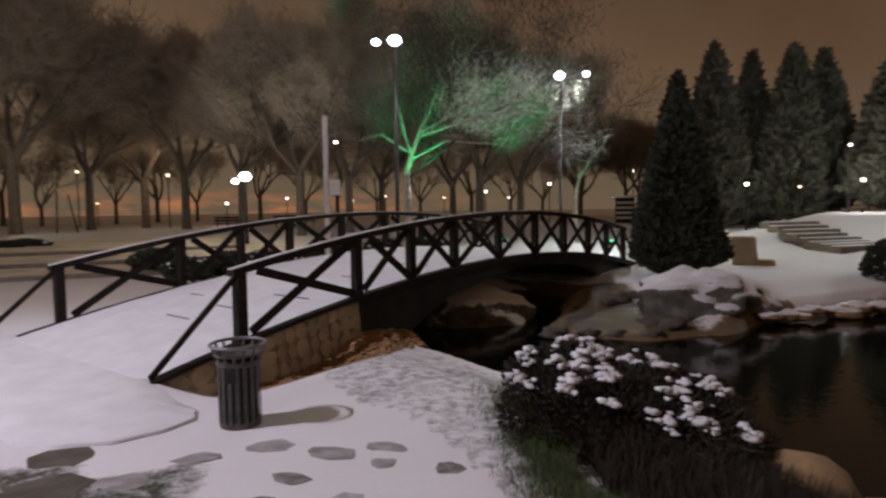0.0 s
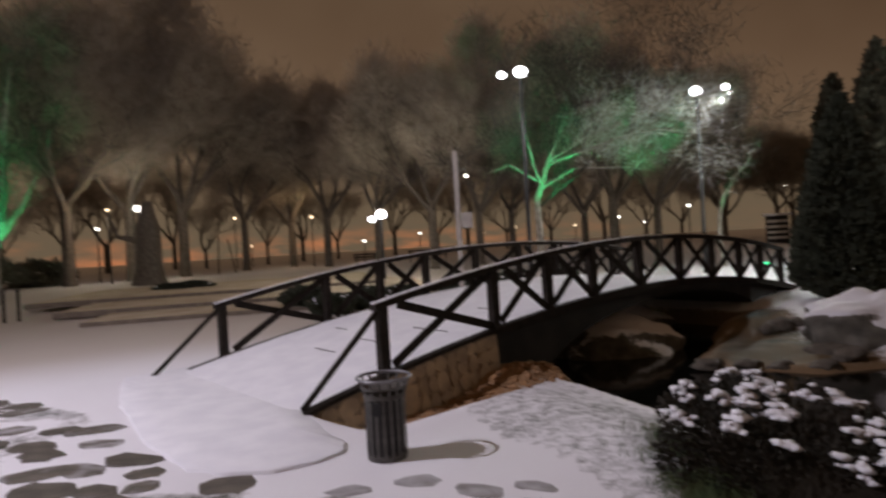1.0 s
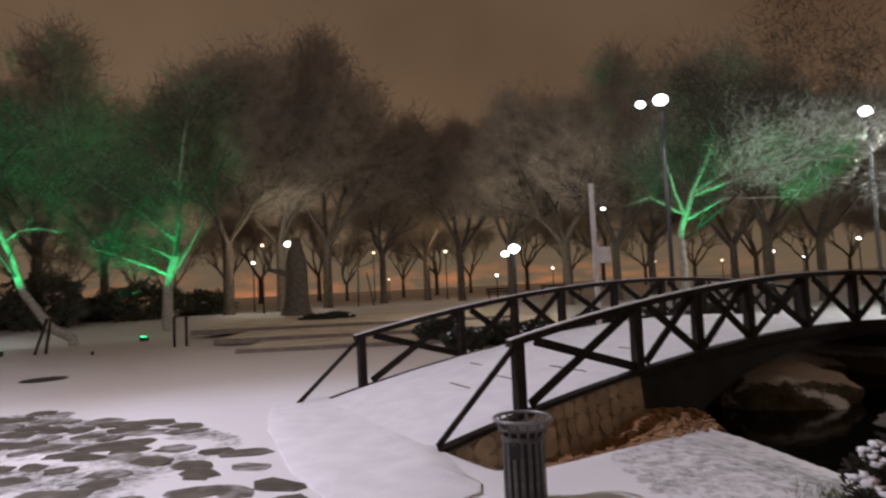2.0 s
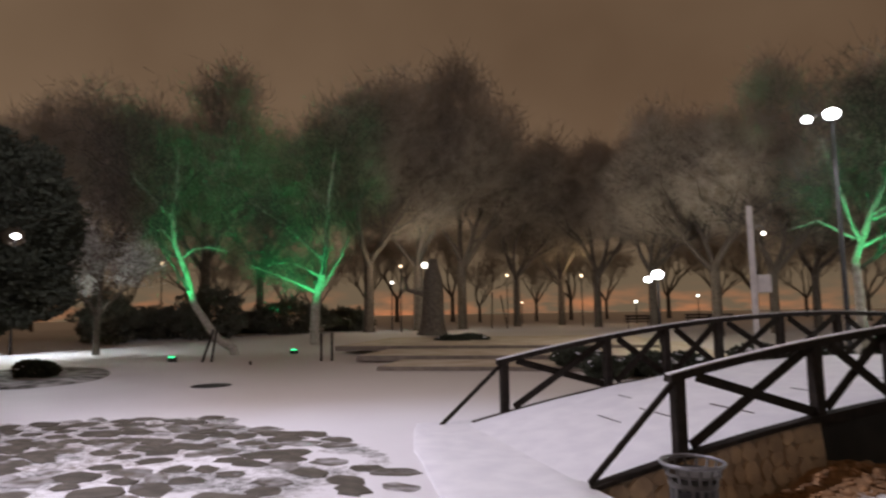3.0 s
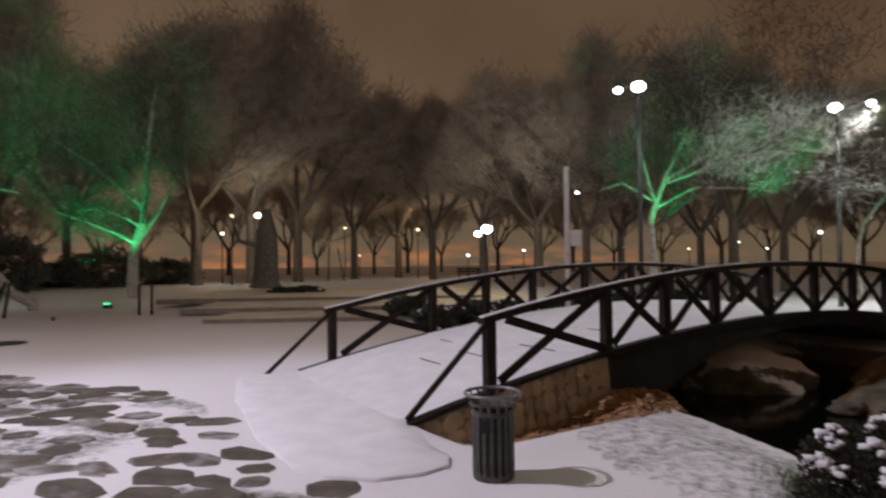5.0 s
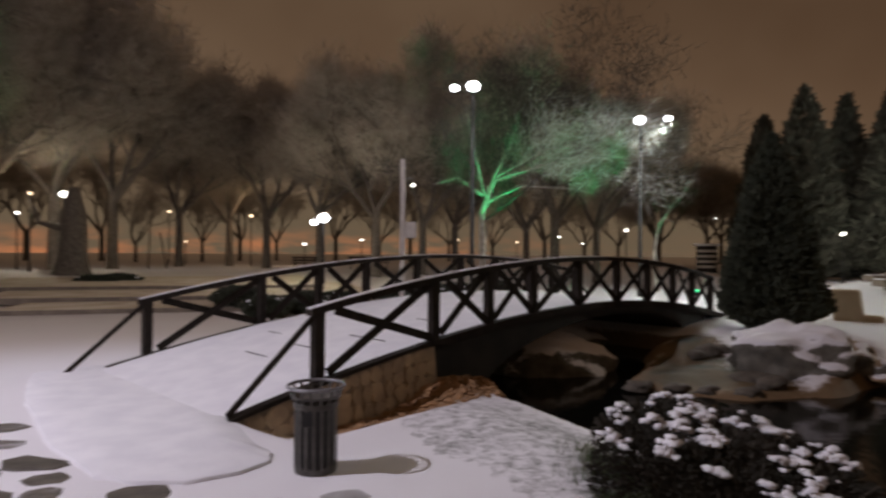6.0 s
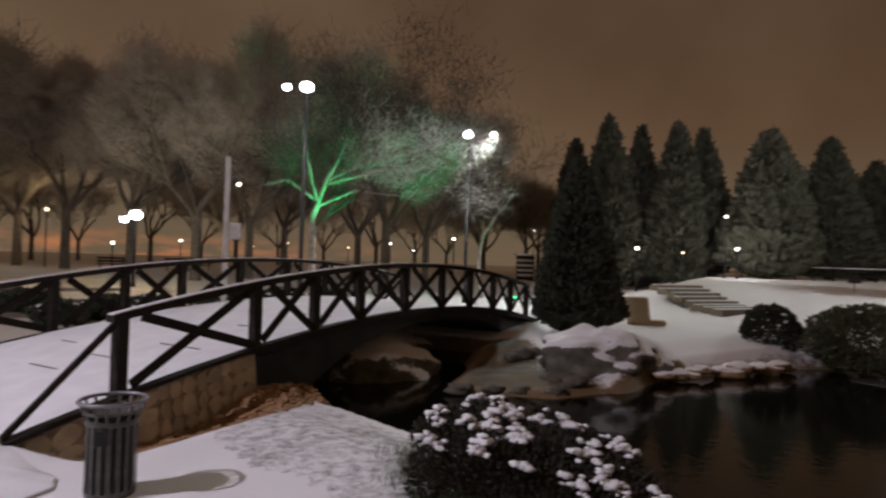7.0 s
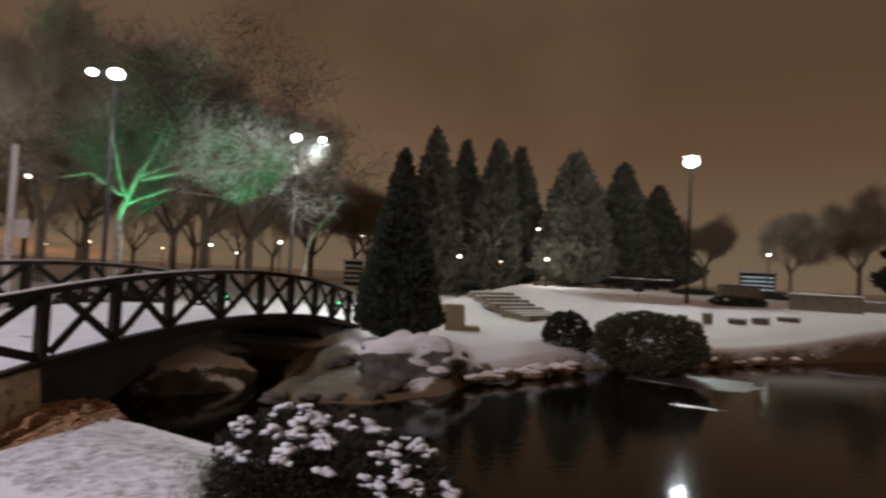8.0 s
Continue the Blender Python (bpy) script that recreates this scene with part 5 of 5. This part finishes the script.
def fence(a, b, count):
    top = thing("fence", (0, 0, 0), "low dark park fence with snow on its top rail", "fence")
    for k in range(count):
        p = a.lerp(b, k / (count - 1))
        z = ground_height(p.x, p.y)
        bm = bmesh.new()
        box(bm, p.x, p.y, z + 0.4, 0.08, 0.08, 1.0, 0.01)
        part("post", bm, WOOD, top)
        if k:
            q = a.lerp(b, (k - 1) / (count - 1))
            zq = ground_height(q.x, q.y)
            for h in (0.35, 0.75):
                bm = bmesh.new()
                beam(bm, (q.x, q.y, zq + h), (p.x, p.y, z + h), 0.05, 0.09)
                part("rail", bm, WOOD, top)
            bm = bmesh.new()
            beam(bm, (q.x, q.y, zq + 0.82), (p.x, p.y, z + 0.82), 0.09, 0.05)
            part("rail_snow", bm, SNOW, top)
    return top


fence(polar(31, 52), polar(52, 46), 18)


def bench(place, turn):
    top = thing("park_bench", place, "dark wooden park bench in the snow", "bench", "park benches", turn)
    for y, z in ((-0.18, 0.45), (-0.02, 0.46), (0.14, 0.45)):
        bm = bmesh.new()
        box(bm, 0, y, z, 1.6, 0.12, 0.05, 0.01)
        part("seat_slat", bm, WOOD, top)
    for z in (0.62, 0.8):
        bm = bmesh.new()
        box(bm, 0, 0.26, z, 1.6, 0.04, 0.12, 0.01)
        part("back_slat", bm, WOOD, top)
    for x in (-0.6, 0.6):
        bm = bmesh.new()
        box(bm, x, 0, 0.2, 0.07, 0.45, 0.46, 0.01)
        box(bm, x, 0.24, 0.6, 0.07, 0.06, 0.5, 0.01)
        part("leg", bm, BLACK, top)
    return top


for az, d in ((-12.1, 42), (-7.2, 44), (-5.5, 44)):
    bench(on_ground(az, d), radians(-az))


def stakes(place, pts, label):
    top = thing("stake", place, label, "stake", "wooden stakes")
    bm = bmesh.new()
    for a, b in pts:
        tube(bm, [a, b], [0.05, 0.045], 6)
    part("pole", bm, WOOD, top)
    return top


for x, y, pts, label in [(-20.2, 16.8, (((0, 0, -0.1), (0.35, 0.25, 1.25)),), "leaning dark wooden stake in the snow"), (-20.0, 17.0, (((0.1, 0, -0.1), (0.25, 0.1, 1.2)),), "leaning dark wooden stake in the snow"),
                         (-15.9, 18.7, (((0, 0, -0.1), (0, 0, 1.05)),), "short upright wooden post"), (-15.55, 18.9, (((0, 0, -0.1), (0, 0, 1.05)),), "short upright wooden post"),
                         (-17.4, 16.6, (((0, 0, -0.1), (0, 0, 0.12)),), "short cut stump in the snow"), (-19.0, 41.0, (((0, 0, -0.1), (0.1, 0, 2.6)),), "thin upright tree stake"), (-18.2, 42.0, (((0, 0, -0.1), (-0.5, 0, 2.4)),), "thin leaning tree stake")]:
    stakes((x, y, ground_height(x, y)), pts, label)


def manhole(place):
    bm = bmesh.new()
    lathe(bm, [(0.5, -0.03), (0.5, 0.012), (0.46, 0.018), (0.44, 0.012)], 24)
    ob = part("manhole_cover", bm, BLACK)
    ob.location = place
    return tagged(ob, "dark iron manhole cover free of snow", "manhole cover")


manhole((-13.46, 11.49, ground_height(-13.46, 11.49)))


def kiosk(place, size, label, lit):
    top = thing("kiosk", place, label, "kiosk", rz=math.atan2(-place[0], place[1]))
    w, d, h = size
    bm = bmesh.new()
    box(bm, 0, 0, h / 2 - 0.1, w, d, h + 0.2, 0.03)
    part("body", bm, CONCRETE, top)
    bm = bmesh.new()
    box(bm, 0, 0, h + 0.08, w + 0.4, d + 0.4, 0.16, 0.03)
    part("roof", bm, SNOW, top, "snow-covered roof")
    for k in range(4):
        bm = bmesh.new()
        box(bm, 0, -d / 2 - 0.03, h * (0.2 + 0.2 * k), w * 0.9, 0.05, h * 0.09, 0.01)
        part("slat" if not lit else "window", bm, POLE if not lit else WINDOW_GLOW, top)
    return top


kiosk(on_ground(23.4, 52), (1.5, 1.2, 2.0), "small kiosk with pale horizontal slats", False)
kiosk(on_ground(58.5, 66), (3.0, 2.4, 1.9), "small distant pavilion with lit windows", True)


# ---- distance: the street and haze beyond the park ----
def street_haze_glow():
    """A far strip of street light, traffic and painted haze behind the park's trees."""
    m = bpy.data.materials.new("street_haze_glow")
    m.use_nodes = True
    nt = m.node_tree
    nt.nodes.remove(nt.nodes["Principled BSDF"])
    e = nt.nodes.new("ShaderNodeEmission")
    co = nt.nodes.new("ShaderNodeTexCoord")
    mp = nt.nodes.new("ShaderNodeMapping")
    mp.inputs["Scale"].default_value = (0.09, 0.09, 0.35)
    nt.links.new(co.outputs["Object"], mp.inputs[0])
    n = nt.nodes.new("ShaderNodeTexNoise")
    n.inputs["Scale"].default_value, n.inputs["Detail"].default_value = 1.0, 5
    nt.links.new(mp.outputs[0], n.inputs["Vector"])
    mr = nt.nodes.new("ShaderNodeMapRange")
    mr.inputs[1].default_value, mr.inputs[2].default_value = 0.42, 0.75
    nt.links.new(n.outputs["Fac"], mr.inputs[0])
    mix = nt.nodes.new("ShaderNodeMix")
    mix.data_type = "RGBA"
    # brown base glow is haze painted in; the orange is the street
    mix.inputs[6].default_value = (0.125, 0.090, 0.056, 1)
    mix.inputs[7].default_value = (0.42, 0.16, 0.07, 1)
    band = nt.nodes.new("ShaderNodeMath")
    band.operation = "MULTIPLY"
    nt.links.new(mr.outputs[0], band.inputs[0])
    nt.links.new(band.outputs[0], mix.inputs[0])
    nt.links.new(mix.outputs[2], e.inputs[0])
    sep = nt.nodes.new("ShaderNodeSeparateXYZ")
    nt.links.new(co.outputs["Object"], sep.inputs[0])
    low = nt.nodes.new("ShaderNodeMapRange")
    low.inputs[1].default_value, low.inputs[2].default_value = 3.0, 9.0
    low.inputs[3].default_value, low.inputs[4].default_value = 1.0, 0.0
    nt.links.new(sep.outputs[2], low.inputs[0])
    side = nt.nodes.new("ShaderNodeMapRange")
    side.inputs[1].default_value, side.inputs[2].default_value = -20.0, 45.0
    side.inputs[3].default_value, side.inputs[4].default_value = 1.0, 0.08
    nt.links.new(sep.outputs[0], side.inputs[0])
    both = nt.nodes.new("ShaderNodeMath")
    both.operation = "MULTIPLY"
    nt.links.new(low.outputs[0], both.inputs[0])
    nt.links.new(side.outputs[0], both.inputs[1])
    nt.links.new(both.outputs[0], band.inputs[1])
    # the painted haze thins out upwards into the sky
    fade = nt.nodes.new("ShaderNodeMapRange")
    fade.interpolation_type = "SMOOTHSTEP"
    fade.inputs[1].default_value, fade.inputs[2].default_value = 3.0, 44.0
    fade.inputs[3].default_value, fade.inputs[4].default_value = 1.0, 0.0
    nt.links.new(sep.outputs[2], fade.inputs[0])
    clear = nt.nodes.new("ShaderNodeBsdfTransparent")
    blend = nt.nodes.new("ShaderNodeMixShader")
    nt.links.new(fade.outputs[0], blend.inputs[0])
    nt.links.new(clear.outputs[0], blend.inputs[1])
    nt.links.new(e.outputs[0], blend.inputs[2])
    nt.links.new(blend.outputs[0], nt.nodes["Material Output"].inputs[0])
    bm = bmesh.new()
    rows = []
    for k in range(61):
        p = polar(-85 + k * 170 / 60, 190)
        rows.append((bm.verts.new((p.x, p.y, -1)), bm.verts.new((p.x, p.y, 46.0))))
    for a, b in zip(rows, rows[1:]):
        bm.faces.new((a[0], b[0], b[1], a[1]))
    return tagged(part("backdrop", bm, m), "far orange street glow and painted haze behind the trees", "street", kind="structure")


street_haze_glow()


# ---- flagstones ----
def flagstones():
    """Irregular flagstones showing dark through thin snow in front of the bridge."""
    rng = random.Random(4)
    meshes = []
    for k in range(14):
        bm = bmesh.new()
        n = rng.randrange(8, 13)
        ring = []
        for j in range(n):
            a = j * math.tau / n + rng.uniform(-0.3, 0.3)
            r = rng.uniform(0.74, 1.08)
            ring.append((0.27 * r * math.cos(a), 0.225 * r * math.sin(a)))
        low = [bm.verts.new((x, y, -0.03)) for x, y in ring]
        mid = [bm.verts.new((x * 0.97, y * 0.97, 0.008)) for x, y in ring]
        up = [bm.verts.new((x * 0.88, y * 0.88, 0.014 + rng.uniform(-0.003, 0.003))) for x, y in ring]
        for a, b in ((low, mid), (mid, up)):
            for j in range(n):
                bm.faces.new((a[j], a[(j + 1) % n], b[(j + 1) % n], b[j]))
        bm.faces.new(up)
        me = bpy.data.meshes.new("flagstone")
        bm.to_mesh(me)
        bm.free()
        me.materials.append(FLAG)
        meshes.append(me)
    thin = []
    for me in meshes:
        me = me.copy()
        me.materials[0] = DUSTED_FLAG
        thin.append(me)
    spots = []
    for i in range(-28, 4):
        for j in range(3, 20):
            x = i * 0.52 + (j % 2) * 0.26 + rng.uniform(-0.14, 0.14)
            y = j * 0.42 + rng.uniform(-0.12, 0.12)
            if in_poly(x, y, FLAGGED):
                bare = 0.16 + 0.75 * noise.noise(Vector((x * 0.5, y * 0.7, 8))) + 0.35 * sstep(-5.0, -8.5, x) + 0.3 * sstep(4.9, 3.6, y)
                if x > -1.6:
                    bare -= 0.12
                if rng.random() < 0.60 + bare:
                    spots.append((x, y))
    spots.sort(key=lambda q: math.hypot(q[0] + 3.5, q[1] - 4.5))
    for x, y in spots[:300]:
        o = new("flagstone", (meshes if x < -1.9 else thin)[rng.randrange(14)])
        o.parent = GROUND
        s = rng.uniform(0.75, 1.3) * (0.62 if x > -1.5 else 1.0)
        o.scale = (s * rng.uniform(0.8, 1.35), s * rng.uniform(0.75, 1.1), 1)
        o.location = (x, y, ground_height(x, y) + (rng.uniform(-0.008, 0.003) if x < -2.6 else rng.uniform(-0.011, -0.007)))
        o.rotation_euler = (rng.uniform(-0.02, 0.02), rng.uniform(-0.02, 0.02), rng.uniform(-0.5, 0.5) + rng.choice((0, math.pi)))


flagstones()


# ---- loose earth by the abutment ----
def soil_heap():
    rng = random.Random(91)
    bm = bmesh.new()
    for k in range(420):
        u, v = rng.uniform(1.3, 4.1), -0.2 - 0.62 * rng.random() ** 1.2
        if v < -0.35 - 0.45 * sstep(1.2, 2.6, u):
            continue
        p = BRIDGE @ Vector((u, v, 0))
        r = rng.uniform(0.015, 0.05) * (1.35 if rng.random() < 0.08 else 1)
        lump(bm, (p.x, p.y, ground_height(p.x, p.y) + r * 0.25), (r * 1.3, r * 1.1, r * 0.7), k, 0.7, 1.9, 1)
    m = material("loose_earth", (0.44, 0.25, 0.12), (0.22, 0.13, 0.065), 9, 0.95, 0.6, 50, island=0.3)
    return tagged(part("soil", bm, m), "crumbled orange-brown earth heaped along the abutment", "soil", kind="stuff")


soil_heap()


# ---- grass by the shrub ----
def grass_tufts():
    rng = random.Random(61)
    m = material("green_grass", (0.05, 0.09, 0.03), (0.11, 0.12, 0.05), 6, 0.8, 0.0, island=0.4)
    verts, faces = [], []
    for _ in range(11000):
        t = rng.random()
        x = 1.22 + 0.2 * t + rng.gauss(0, 0.17)
        y = 3.4 + 2.3 * t + rng.gauss(0, 0.25)
        if not in_poly(x, y, LAWN) or noise.noise(Vector((x * 3, y * 3, 2))) < -0.12:
            continue
        z = ground_height(x, y)
        a, h, w = rng.uniform(0, math.tau), rng.uniform(0.03, 0.13), rng.uniform(0.002, 0.005)
        dx, dy = rng.gauss(0, 0.04), rng.gauss(0, 0.04)
        n = len(verts)
        verts += [(x - w * math.cos(a), y - w * math.sin(a), z - 0.01), (x + w * math.cos(a), y + w * math.sin(a), z - 0.01), (x + dx, y + dy, z + h)]
        faces.append((n, n + 1, n + 2))
    me = bpy.data.meshes.new("grass")
    me.from_pydata(verts, [], faces)
    me.materials.append(m)
    return tagged(new("grass", me), "short green grass poking through patchy snow", "grass", kind="stuff")


def undergrowth():
    """Dead dark stalks that cover the bank before and under the shrub."""
    rng = random.Random(62)
    verts, faces = [], []
    for _ in range(15000):
        x, y = rng.uniform(1.45, 3.1), rng.uniform(2.6, 5.3)
        if x < 1.5 + 0.12 * noise.noise(Vector((y * 4, 1, 2))) or rng.random() > sstep(2.5, 3.4, y + 0.4 * noise.noise(Vector((x * 3, y, 2)))) or inside_pond(x, y) > 0.15:
            continue
        z = ground_height(x, y)
        a, h, w = rng.uniform(0, math.tau), rng.uniform(0.05, 0.24), rng.uniform(0.003, 0.008)
        dx, dy = rng.gauss(0, 0.07), rng.gauss(0, 0.07)
        n = len(verts)
        verts += [(x - w * math.cos(a), y - w * math.sin(a), z - 0.01), (x + w * math.cos(a), y + w * math.sin(a), z - 0.01), (x + dx, y + dy, z + h)]
        faces.append((n, n + 1, n + 2))
    me = bpy.data.meshes.new("undergrowth")
    me.from_pydata(verts, [], faces)
    me.materials.append(material("dead_stalks", (0.022, 0.016, 0.009), (0.045, 0.034, 0.018), 6, 0.9, 0.0, island=0.4))
    return tagged(new("undergrowth", me), "dead dark-brown stalks on the bank before the shrub", "undergrowth", kind="stuff")


undergrowth()
grass_tufts()
